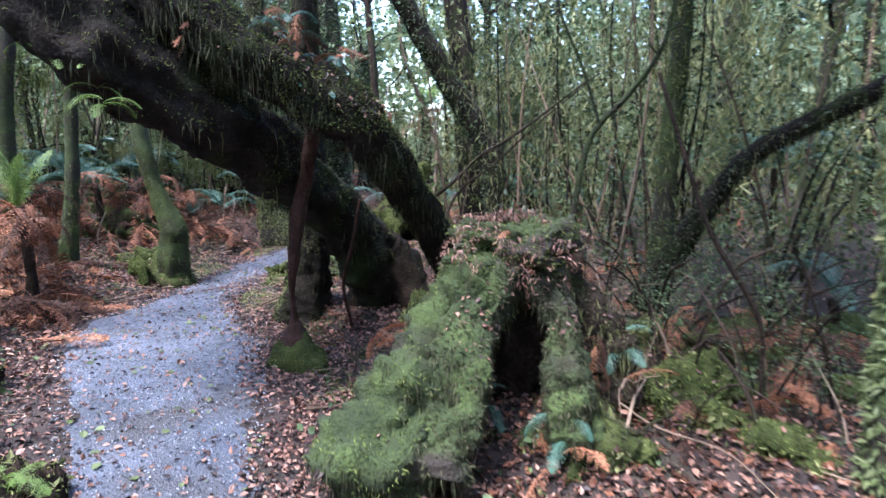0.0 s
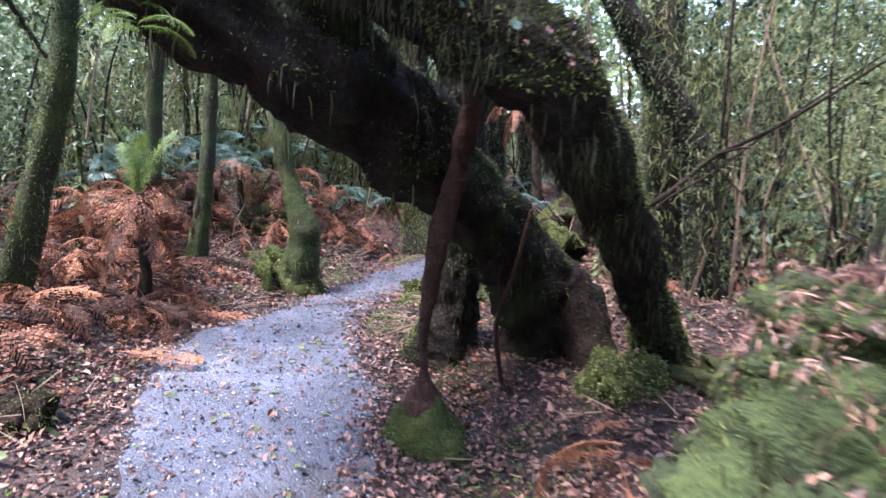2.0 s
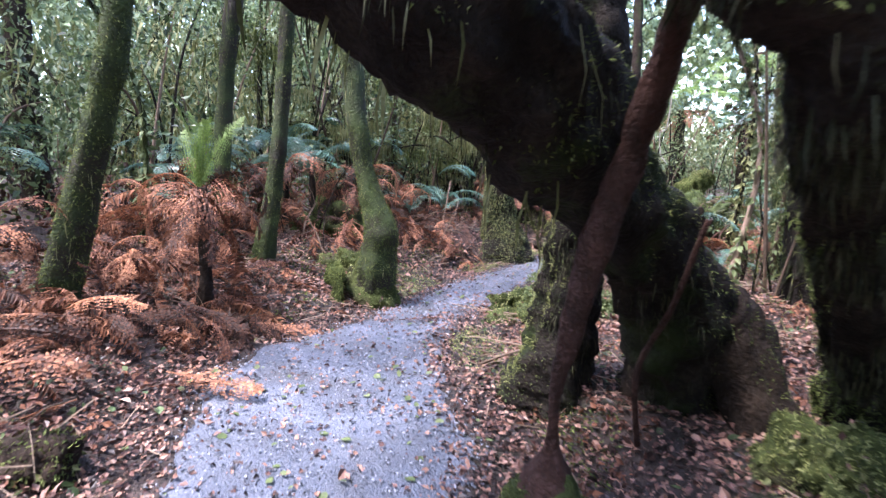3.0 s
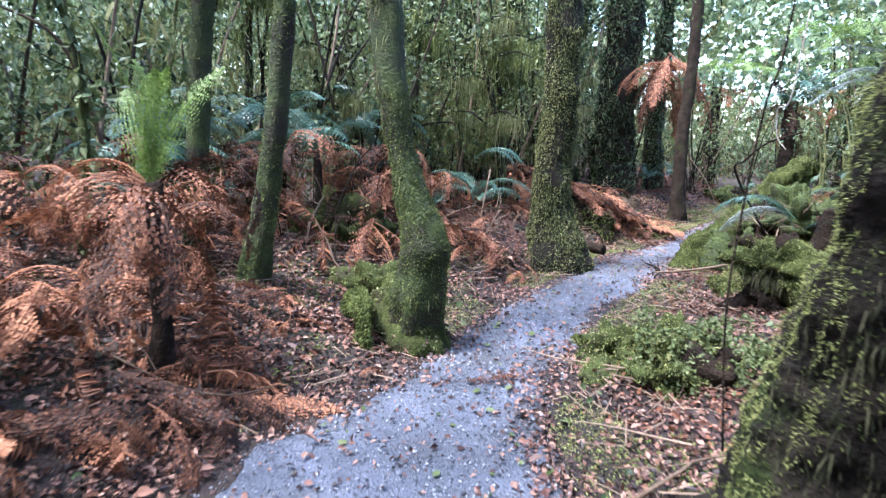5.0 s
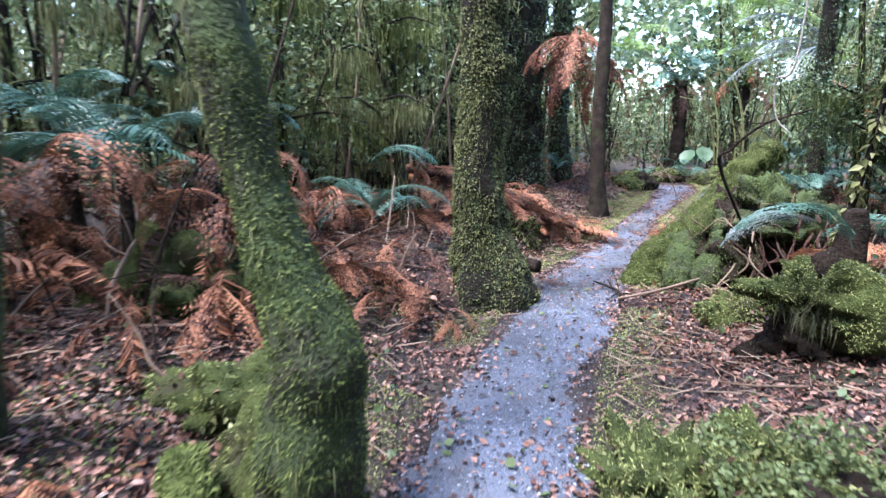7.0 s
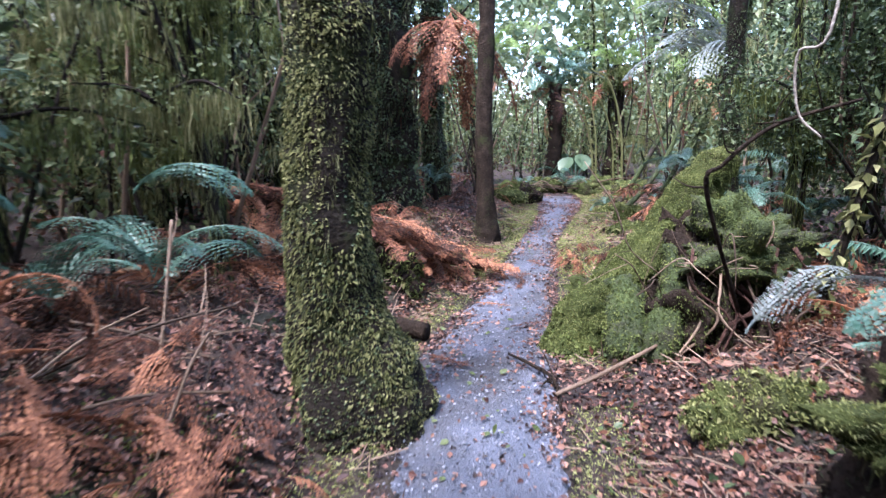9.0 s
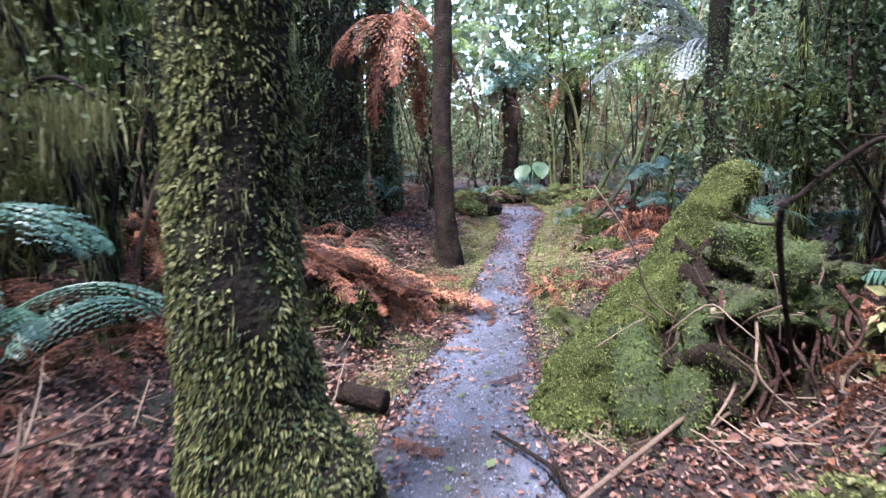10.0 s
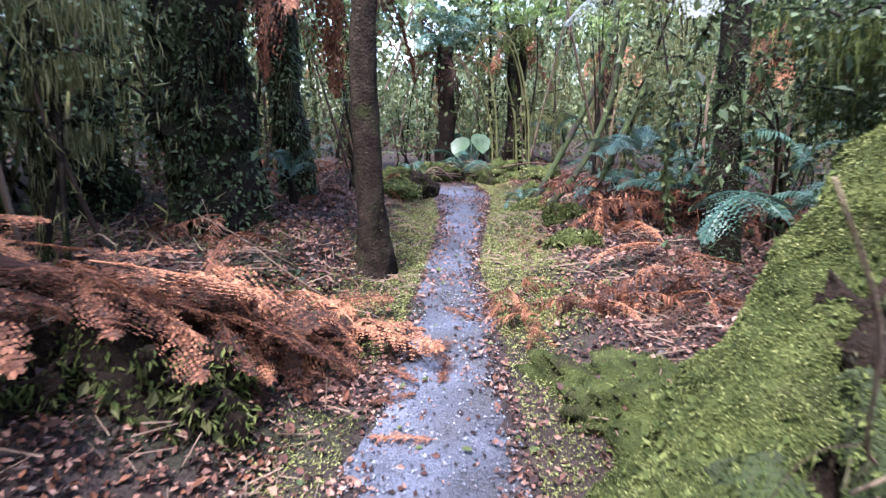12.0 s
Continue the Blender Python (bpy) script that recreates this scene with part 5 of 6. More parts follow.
def thicket(name, label, mat, clumps, per, size, seed, drop, shape, faces, low, high, room=3.6, spread=0.22):
    """Far undergrowth that nobody could count: clumps of leaves between the trunks."""
    g = np.random.default_rng(seed)
    x, y = g.uniform(-22, 20, clumps * 9), g.uniform(-8, 40, clumps * 9)
    d = np.abs(off_path(x, y))
    k = ((d > room) & (y < 20.5) | (np.hypot(x - 0.4, y - 20) > room - 0.4) & (y >= 20.5)) & ~((x > -6) & (x < 3.0) & (y > -8) & (y < 8))
    x, y = x[k], y[k]
    z = height(x, y) + low + (high - low) * g.random(len(x)) ** 1.5
    k = (lumps(np.stack([x, y, z], -1), 0.42, seed) + 0.5 * lumps(np.stack([x, y, z], -1), 1.1, seed + 1) > 0.0) & ~((z > 3.0) & (np.abs(x - 1) < 7) & (y > 17))
    x, y, z = x[k][:clumps], y[k][:clumps], z[k][:clumps]
    c = np.stack([x, y, z], -1)
    p = np.repeat(c, per, 0) + g.normal(0, spread, (len(c) * per, 3)) * np.array([1.2, 1.2, 1 + 1.5 * drop])
    dd = g.normal(0, 1, p.shape) - np.array([0, 0, 3 * drop])
    v, f = leaves(p, dd, g.normal(0, 0.6, p.shape) + np.array([0, 0, 1 - drop]), size * g.uniform(0.5, 1.4, len(p)), shape, faces)
    tagged(new(name, mesh_of(name, v, f, mat, False)), label, "undergrowth", kind="stuff")


thicket("undergrowth", "dark green undergrowth filling the forest between trunks", M_LEAF, 1000, 70, 0.09, 801, 0.1, LEAF, LEAF_F, 0.0, 4.0)
thicket("undergrowth", "pale green leaves filling the forest between trunks", M_YLEAF, 2400, 80, 0.085, 802, 0.3, LEAF, LEAF_F, 0.3, 5.0)
thicket("hanging_lichen", "pale lichen hanging in strands between the trunks", M_LICHEN, 1900, 40, 0.3, 803, 0.8, BLADE * np.array([0.7, 1, 1]), BLADE_F, 0.6, 4.5)
# pale leaf masses: the haze of the depth is painted by their colour
thicket("far_forest", "mass of leaves deep in the forest, paled to paint haze", M_HAZYLEAF, 2000, 18, 0.3, 805, 0.2, LEAF, LEAF_F, 0.0, 8.0, 7.5, 0.5)
thicket("far_forest", "leaves deep in the forest with haze and backlight in their colour", M_HAZYLEAF, 4200, 18, 0.28, 806, 0.3, LEAF, LEAF_F, 0.5, 8.0, 9.0, 0.5)
fr = np.random.default_rng(811)
for mat, n, tall, label in ((M_HAZYLEAF, 38000, 12.0, "wall of leaves closing off the forest, haze put into its pale colour"), (M_YLEAF, 22000, 11.0, "green leafy wall far off between the trunks")):
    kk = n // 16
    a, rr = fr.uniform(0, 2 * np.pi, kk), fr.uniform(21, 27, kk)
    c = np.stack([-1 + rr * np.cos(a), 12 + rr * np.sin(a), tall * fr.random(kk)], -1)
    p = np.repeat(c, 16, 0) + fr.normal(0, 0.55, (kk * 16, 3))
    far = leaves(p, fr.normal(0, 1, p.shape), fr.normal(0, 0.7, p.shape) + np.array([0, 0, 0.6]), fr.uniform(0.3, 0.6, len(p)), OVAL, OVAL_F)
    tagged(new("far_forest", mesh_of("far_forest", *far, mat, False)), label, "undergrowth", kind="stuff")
thicket("dead_undergrowth", "rust-brown dead fern filling the forest floor", M_RUST, 1500, 45, 0.11, 804, 0.15, LEAF, LEAF_F, 0.0, 0.8)

# ---- litter, gravel and moss on the ground ----
def on_ground(n, x0, x1, y0, y1, want, seed):
    g = np.random.default_rng(seed)
    x, y = g.uniform(x0, x1, n), g.uniform(y0, y1, n)
    d = off_path(x, y)
    k = g.random(n) < want(x, y, d)
    return x[k], y[k]


def flat_leaves(name, label, category, x, y, size, mat, seed, shape=OVAL, faces=OVAL_F, lift=0.012, tilt=0.35):
    g = np.random.default_rng(seed)
    n = len(x)
    p = np.stack([x, y, height(x, y) + lift + g.uniform(0, 0.02, n)], -1)
    d = np.stack([g.normal(0, 1, n), g.normal(0, 1, n), g.normal(0, tilt * 0.6, n)], -1)
    nrm = np.stack([g.normal(0, tilt, n), g.normal(0, tilt, n), np.ones(n)], -1)
    tagged(new(name, mesh_of(name, *leaves(p, d, nrm, size * g.uniform(0.55, 1.25, n) ** 1.6, shape, faces), mat, False)), label, category, kind="stuff")


def verge(x, y, d):
    """Where moss lines the track: 0 to 1."""
    q = np.stack([x, y, 0 * x], -1)
    a = np.abs(d)
    far = smooth(13.6, 14.6, y) * smooth(0.75, 0.45, a + 0.15 * lumps(q, 1.5, 79))
    near = smooth(5.8, 6.6, y) * smooth(0.55, 0.25, a) * (lumps(q, 1.1, 78) > np.where(d > 0, -0.35, 0.05))
    return np.clip(far + near, 0, 1) * smooth(0.0, 0.06, a)


x, y = on_ground(640000, -7, 4.5, -7, 21, lambda x, y, d: np.clip(0.07 + 0.04 * (y < 9) + 0.95 * smooth(-0.3, 0.1, from_edge(x, y) + 0.2 * lumps(np.stack([x, y, 0 * x], -1), 1.7, 60) + 0.08 * lumps(np.stack([x, y, 0 * x], -1), 6, 61)) * smooth(4.5, 1.8, np.abs(d)) * (1 - 0.88 * verge(x, y, d)) * (0.45 + 0.55 * smooth(-0.5, 0.1, lumps(np.stack([x, y, 0 * x], -1), 2.2, 63))), 0, 1), 1)
flat_leaves("leaf_litter", "fallen brown and pinkish leaves on the forest floor", "leaf litter", x, y, 0.038, M_LITTER, 2, LEAF * np.array([1.25, 1, 1.4]), LEAF_F, 0.012, 0.62)
x, y = on_ground(14000, -5, 2.5, 1.5, 16, lambda x, y, d: np.clip(0.02 + 0.4 * smooth(0.0, 0.4, np.abs(d)), 0, 1), 11)
flat_leaves("large_leaf_litter", "larger curled brown leaves strewn over the litter", "leaf litter", x, y, 0.06, M_LITTER, 12, OVAL * np.array([0.8, 1, 2.5]), OVAL_F, 0.02, 0.5)
x, y = on_ground(155000, -7, 4, -6, 21, lambda x, y, d: 0.8 * (lumps(np.stack([x, y, 0 * x], -1), 0.8, 77) > -0.1) * smooth(0.1, 0.5, np.abs(d)) * smooth(4, 2, np.abs(d)), 3)
flat_leaves("dead_fern_litter", "scraps of rust-brown dead fern on the ground", "leaf litter", x, y, 0.05, M_RUST, 4, LEAF, LEAF_F, 0.02, 0.6)
x, y = on_ground(520000, -4, 2.0, 5.5, 21, lambda x, y, d: 0.95 * verge(x, y, d), 5)
flat_leaves("moss_verge", "low yellow-green moss along the edge of the track", "moss", x, y, 0.02, M_BRIGHTMOSS, 6, SPRIG * np.array([1.3, 1, 1]), LEAF_F, 0.012, 0.9)
x, y = on_ground(240000, -2.8, 1.8, 13.4, 21, lambda x, y, d: 0.9 * smooth(13.5, 14.3, y) * smooth(0.85, 0.5, np.abs(d) + 0.2 * lumps(np.stack([x, y, 0 * x], -1), 1.5, 79)) * smooth(0.0, 0.08, np.abs(d)), 19)
flat_leaves("moss_lawn", "soft yellow-green moss lawn on both verges", "moss", x, y, 0.022, M_BRIGHTMOSS, 20, SPRIG * np.array([1.5, 1, 1]), LEAF_F, 0.018, 0.7)
x, y = on_ground(90000, -4, 1.5, 1.5, 16, lambda x, y, d: 0.8 * (d == 0), 7)
flat_leaves("gravel", "loose wet grey gravel chips on the track", "gravel", x, y, 0.018, M_STONE, 8, np.array([[-0.4, 0, 0], [0.4, 0.1, 0], [0, 0.8, 0], [0, 0.35, 0.4]]), [np.array([[0, 1, 3], [1, 2, 3], [2, 0, 3]])], 0.01, 0.3)

x, y = on_ground(40000, -6.5, 4, 1.0, 19, lambda x, y, d: (0.18 + 0.32 * smooth(5, 7, y)) * smooth(0.0, 0.15, np.abs(d)) * smooth(4, 2, np.abs(d)) * (lumps(np.stack([x, y, 0 * x], -1), 1.4, 64) > -0.3), 15)
flat_leaves("twig_litter", "thin dead twigs and fern stalks strewn on the litter", "twigs", x, y, 0.16, M_TWIG, 16, np.array([[-0.02, 0, 0], [0.02, 0, 0], [0.016, 1, 0.03], [-0.016, 1, 0.03], [0, 0, 0.04], [0, 1, 0.06]]), [np.array([[0, 1, 5], [0, 5, 4], [1, 2, 5], [0, 4, 3], [4, 5, 3], [1, 5, 4]])], 0.025, 0.4)
x, y = on_ground(260000, -6, 3, 2, 19, lambda x, y, d: 0.9 * (lumps(np.stack([x, y, 0 * x], -1), 1.5, 93) + 0.4 * lumps(np.stack([x, y, 0 * x], -1), 4, 94) > 0.3) * smooth(0.2, 0.5, np.abs(d)) * smooth(3.2, 2.2, np.abs(d)), 17)
flat_leaves("moss_patch", "patches of green moss over the forest floor", "moss", x, y, 0.028, M_MOSS, 18, SPRIG * np.array([1.4, 1, 1]), LEAF_F, 0.015, 0.9)
x, y = on_ground(16000, -6, 3, 1.5, 18, lambda x, y, d: 0.35 * (lumps(np.stack([x, y, 0 * x], -1), 1.6, 92) > 0.15) * smooth(0.0, 0.3, np.abs(d)), 13)
flat_leaves("seedling_leaves", "small green seedlings and moss scraps on the litter", "seedlings", x, y, 0.05, M_LEAF, 14, OVAL, OVAL_F, 0.03, 0.8)
x, y = on_ground(9000, -4, 1.0, 1.5, 18, lambda x, y, d: 0.11 * (d == 0) + 0.03, 23)
flat_leaves("green_leaf_litter", "fresh yellow-green leaves fallen on the track", "leaf litter", x, y, 0.05, M_YLEAF, 24, OVAL, OVAL_F, 0.02, 0.35)
# heaps of dead fern where a crown has fallen across the track
hp = np.random.default_rng(31)
crown = thing("fallen_fern_crown", "fallen tree-fern crown of torn orange-brown fronds beside the track", "fern", at(-3.0, 13.6))
CO = np.array([*at(-3.0, 13.6), 0])
spine = [(-4.6, 13.15, 0.8, 0.06), (-3.75, 13.3, 0.62, 0.06), (-3.1, 13.55, 0.28, 0.055), (-2.6, 13.8, 0.06, 0.05), (-1.95, 14.1, -0.12, 0.03)]
part("stem", mesh_of("stem", *tube(np.array(spine) - CO, 10, 40, 0.4, 7, 3100), M_REDROOT), crown, "rotten fibrous stem")
along = spline(spine, 60)
for k in range(120):
    o = along[int(hp.uniform(0, 59))] - CO
    side = hp.choice([-1, 1])
    part("frond", FRONDS["flat" if k % 4 else "rust"][k % 3], crown, "", pose(o[0] + hp.normal(0, 0.1), o[1] + hp.normal(0, 0.12), o[2] + hp.uniform(0.0, 0.14), hp.normal(0, 22), hp.uniform(2, 34), -35 + side * hp.uniform(0, 60) + (180 if k % 6 == 0 else 0)) @ Matrix.Scale(hp.uniform(0.35, 0.8), 4))
for k in range(34):
    x, y = hp.uniform(-5.5, -3.95), hp.uniform(4.1, 6.9)
    fern("rust", at(x, y, hp.uniform(0.05, 0.25)), hp.uniform(0.35, 0.7), 5, 2600 + k, lie=hp.uniform(5, 35), turn=hp.uniform(0, 360), plain=k % 3 == 0)
for k in range(34):
    x, y = hp.uniform(-7.5, -4.5), hp.uniform(6.8, 11.5)
    fern("rust", at(x, y, hp.uniform(0.1, 0.6)), hp.uniform(0.5, 0.85), 6, 2650 + k, lie=hp.uniform(5, 40), turn=hp.uniform(0, 360), plain=k % 3 > 0)
for k in range(3):
    x, y = hp.uniform(-7.5, -5.6), hp.uniform(10.0, 11.5)
    fern("green", at(x, y, hp.uniform(0.7, 1.3)), hp.uniform(0.6, 0.9), 7, 2700 + k, turn=hp.uniform(0, 360), plain=k % 2 > 0)
for k in range(16):
    x, y = hp.uniform(-1.0, 0.5), 14.1 + hp.normal(0, 0.12)
    fern("rust", at(x, y, 0.12), hp.uniform(0.3, 0.55), 5, 2150 + k, lie=hp.uniform(15, 40), turn=hp.uniform(0, 360), plain=k % 2 == 0)
for k in range(14):
    x, y = hp.uniform(0.6, 2.6), hp.uniform(14.8, 16.6)
    fern("rust", at(x, y, 0.3), hp.uniform(0.5, 0.8), 6, 2180 + k, lie=hp.uniform(5, 30), turn=hp.uniform(0, 360), plain=True)
for k, (x, y, a) in enumerate([(-2.05, 12.2, 20), (-1.9, 12.9, 160), (-1.75, 13.4, 70), (-1.5, 13.9, 200), (-2.2, 13.3, 10), (-1.25, 14.2, 120), (-2.45, 11.3, 140), (-3.1, 6.9, 40), (-2.0, 13.7, 300)]):
    t = thing("fallen_frond", "orange dead fern frond lying flat on the track", "fern", at(x, y, 0.035), "fallen fronds", turn=a)
    part("frond", FRONDS["flat"][k % 3], t, "", Matrix.Scale(0.3 + 0.03 * (k % 4), 4))
fern("green", (-4.3, 10.75, 1.08), 0.75, 2, 2300, spread=20, turn=-20, lie=15, label="single blue-green fern frond arching out of the dead bracken")
fern("silver", (-1.52, 9.85, 0.5), 0.6, 2, 2301, spread=40, turn=-20, lie=-18, label="pale bleached fern frond standing by a dark stump")
fern("green", (-1.05, 9.1, 0.75), 0.8, 2, 2302, spread=60, turn=160, label="blue-green frond arching over the mossy stump")
stick("black_branch", "thin black dead branch reaching over the root plate", [(-0.9, 10.9, 0.3, 0.012), (-1.38, 10.51, 1.06, 0.012), (-1.32, 10.48, 1.2, 0.011), (-1.15, 10.36, 1.39, 0.01), (-0.9, 10.15, 1.5, 0.007)], M_DARKWOOD, twigs=5, seed=3)
stick("hanging_vine", "thin pale vine twisting down among the leaves", [(-1.0, 10.2, 2.6, 0.007), (-1.04, 10.21, 1.81, 0.007), (-1.12, 10.3, 1.71, 0.007), (-1.09, 10.3, 1.45, 0.006), (-1.01, 10.23, 1.33, 0.005)], M_GREYWOOD)
stick("hanging_vine", "thin black vine hanging straight down by the mossy cushion", [(-1.66, 6.5, 3.0, 0.005), (-1.68, 6.5, 1.78, 0.005), (-1.72, 6.52, 1.5, 0.005), (-1.75, 6.51, 1.03, 0.005), (-1.76, 6.45, 0.6, 0.005), (-1.7, 6.4, 0.0, 0.005)], M_DARKWOOD)
stick("fallen_branch", "long dead branch lying beside the track", [(-2.05, 10.72, -0.12, 0.014), (-1.7, 10.95, -0.1, 0.015), (-1.25, 11.2, -0.02, 0.012)], M_TWIG)
stick("fallen_branch", "thin dark branch curving along the path edge", [(-2.18, 11.5, -0.17, 0.01), (-2.08, 11.25, -0.15, 0.012), (-2.0, 10.98, -0.14, 0.012), (-2.05, 10.6, -0.16, 0.008)], M_DARKWOOD, twigs=3)
stick("log_stub", "short black log end beside the leafy trunk", [(-3.0, 12.05, -0.12, 0.07), (-2.88, 11.98, -0.13, 0.075), (-2.74, 11.9, -0.14, 0.07)], M_DARKWOOD, 12)
for rows in ([(-4.09, 10.36, 0.2, 0.009), (-4.05, 10.42, 0.57, 0.008), (-4.02, 10.49, 0.93, 0.008)], [(-4.5, 10.1, 0.3, 0.009), (-4.1, 10.3, 0.45, 0.008), (-3.75, 10.5, 0.5, 0.006)], [(-3.9, 9.8, 0.05, 0.008), (-3.8, 9.95, 0.38, 0.007), (-3.73, 10.03, 0.52, 0.006)],
             [(-4.4, 9.7, 0.25, 0.008), (-4.0, 9.9, 0.3, 0.008), (-3.6, 10.15, 0.2, 0.006)], [(-4.6, 10.6, 0.4, 0.008), (-4.2, 10.5, 0.35, 0.008), (-3.8, 10.3, 0.3, 0.006)]):
    stick("broken_stick", "broken pale stick poking out of the dead fern", rows, M_TWIG, group="broken sticks", twigs=1)
stick("dead_branch", "long bare brown branch slanting up through the thicket", [(-0.1, 6.6, 0.6, 0.015), (0.13, 7.0, 1.0, 0.014), (0.55, 6.95, 1.32, 0.012), (1.02, 6.81, 1.75, 0.009), (1.7, 6.7, 2.3, 0.006)], M_BROWNBARK, twigs=8, seed=5)
stick("dead_branch", "long bare brown branch slanting up through the thicket", [(-0.2, 5.6, 1.0, 0.02), (0.04, 5.5, 1.19, 0.018), (0.3, 5.53, 1.43, 0.016), (0.64, 5.47, 1.63, 0.012), (1.3, 5.5, 2.1, 0.008)], M_BROWNBARK, twigs=8, seed=6)
mossy_tree("leaning_tree", "dark mossy trunk leaning across the thicket", [(1.6, 4.9, 0.1, 0.1), (2.22, 4.6, 1.25, 0.075), (2.6, 4.4, 1.6, 0.07), (3.2, 4.1, 2.0, 0.065), (4.2, 3.9, 2.9, 0.055), (5.0, 3.8, 4.5, 0.04)], M_BARK, 5000, 0.04, M_DARKMOSS, 0.8, 800, 141, tassels=1500)
stick("forked_sapling", "forked pale sapling behind the stump", [(1.1, 5.35, 0.0, 0.035), (1.14, 5.34, 0.83, 0.03), (1.25, 5.35, 1.45, 0.028), (1.37, 5.33, 1.7, 0.026), (1.6, 5.25, 1.95, 0.022), (1.85, 5.1, 2.4, 0.018), (1.9, 5.0, 3.2, 0.012)], M_MOSSBARK, 8, 40, twigs=8)
stick("forked_sapling", "thin side stem of the forked sapling", [(1.37, 5.33, 1.68, 0.018), (1.2, 5.32, 2.19, 0.014), (0.96, 5.27, 2.74, 0.01), (0.85, 5.2, 3.4, 0.006)], M_MOSSBARK, 7, 30, twigs=4)
stick("hanging_vine", "black vine looping down onto the forest floor", [(1.2, 3.4, 1.9, 0.012), (1.33, 3.24, 1.36, 0.014), (1.44, 3.15, 1.0, 0.015), (1.62, 2.97, 0.6, 0.014), (1.62, 2.9, 0.3, 0.013), (1.6, 2.85, -0.05, 0.012)], M_DARKWOOD)
mossy_tree("mossy_tree", "straight mossy trunk behind the rotten stump", [(2.05, 5.6, -0.1, 0.15), (2.07, 5.6, 0.73, 0.1), (2.12, 5.6, 1.8, 0.095), (2.14, 5.5, 2.8, 0.09), (2.2, 5.5, 4.2, 0.06)], M_MOSSBARK, 5000, 0.035, M_MOSS, 0.5, 5000, 121, tassels=600)
mossy_tree("dark_tree", "dark crooked trunk rising behind the great tree", [(0.8, 8.0, -0.1, 0.22), (0.62, 8.0, 1.2, 0.17), (0.44, 8.0, 1.7, 0.16), (0.07, 7.96, 2.3, 0.15), (-0.3, 7.9, 2.95, 0.14), (-1.0, 7.8, 4.2, 0.1)], M_BARK, 5000, 0.05, M_LEAF, 0.6, 900, 123, tassels=500)
mossy_tree("leafy_trunk_tree", "dark trunk with a dense low crown beyond the root plate", [(2.5, 12.3, -0.1, 0.2), (2.45, 12.3, 0.6, 0.14), (2.3, 12.4, 2.6, 0.12), (2.0, 12.5, 4.4, 0.08)], M_BARK, 5000, 0.045, M_LEAF, 0.8, 9000, 145, tassels=900, tassel=0.15, tassel_mat=M_DARKMOSS)
mossy_tree("leafy_trunk_tree", "narrow trunk wrapped in dark small leaves", [(1.12, 14.5, -0.1, 0.17), (1.1, 14.5, 0.3, 0.13), (1.07, 14.55, 1.1, 0.115), (1.03, 14.55, 2.0, 0.11), (1.0, 14.6, 5, 0.08)], M_BARK, 8000, 0.035, M_LEAF, 0.5, 700, 125, tassels=300)
# its dense crown is out of view, added to shade the floor by the start
mossy_tree("mossy_tree", "mossy trunk close beside the start of the walk", [(1.85, 2.25, -0.2, 0.12), (1.86, 2.3, 0.6, 0.09), (1.9, 2.4, 1.6, 0.085), (1.9, 2.6, 3, 0.08), (1.7, 3.0, 3.9, 0.06)], M_MOSSBARK, 6000, 0.05, M_YLEAF, 0.7, 6000, 127, tassels=900)
# mossy and ferny clutter on the forest floor by the start
for k, (x, y, r) in enumerate([(0.75, 2.7, 0.16), (1.6, 3.3, 0.22), (1.9, 3.9, 0.3), (1.3, 4.1, 0.25), (2.4, 3.0, 0.25), (0.35, 2.75, 0.12), (1.7, 2.6, 0.18), (1.0, 4.6, 0.3), (2.6, 4.4, 0.35)]):
    mound("moss_mound", "small dark mossy lump in the litter", (x, y), (r, r * 0.85, r * 0.36), M_MOSSBODY, M_DARKMOSS if k % 3 else M_MOSS, 2200, 0.026, 2800 + 7 * k, 0.75)
for k, (x, y) in enumerate([(0.9, 2.9), (1.5, 2.85), (2.0, 3.3), (1.4, 3.6), (2.2, 2.6), (1.8, 4.4), (2.5, 3.6), (0.95, 3.3), (0.7, 2.9), (1.15, 2.7), (1.75, 3.0), (2.1, 3.9), (1.3, 4.6), (0.5, 2.55), (2.7, 2.9), (1.9, 2.7)]):
    fern("rust", at(x, y, 0.1), 0.35, 5, 2900 + k, lie=8, turn=k * 50)
# tangles of dead twigs
tw = np.random.default_rng(71)
for k in range(76):
    if k < 26 or k > 45:
        x, y, z = tw.uniform(0.7, 2.4) - 0.25 * (k > 45), tw.uniform(2.9, 4.8) - 0.45 * (k > 45), tw.uniform(0.0, 0.5)
    else:
        x, y, z = tw.uniform(-5.9, -4.2), tw.uniform(7.6, 10.0), tw.uniform(0.15, 0.7)
    z = z + float(height(x, y))
    d = tw.normal(0, 1, 3) * np.array([1, 1, 0.6])
    d = d / np.linalg.norm(d) * tw.uniform(0.35, 0.9)
    d[2] = abs(d[2])
    r = tw.uniform(0.005, 0.013)
    stick("dead_twig", "crooked dead twig in a tangle of branches", [(x, y, float(height(x, y)) - 0.02, r), (x + d[0] * 0.2, y + d[1] * 0.2, z * 0.5 + 0.5 * float(height(x, y)) + 0.05, r), (x + d[0] * 0.6, y + d[1] * 0.6 + 0.04, z + d[2] * 0.6, r * 0.8), (x + d[0], y + d[1], z + d[2], r * 0.4)],
          (M_TWIG, M_DARKWOOD, M_BROWNBARK)[k % 3], 6, 16, "dead twigs", 2, k)
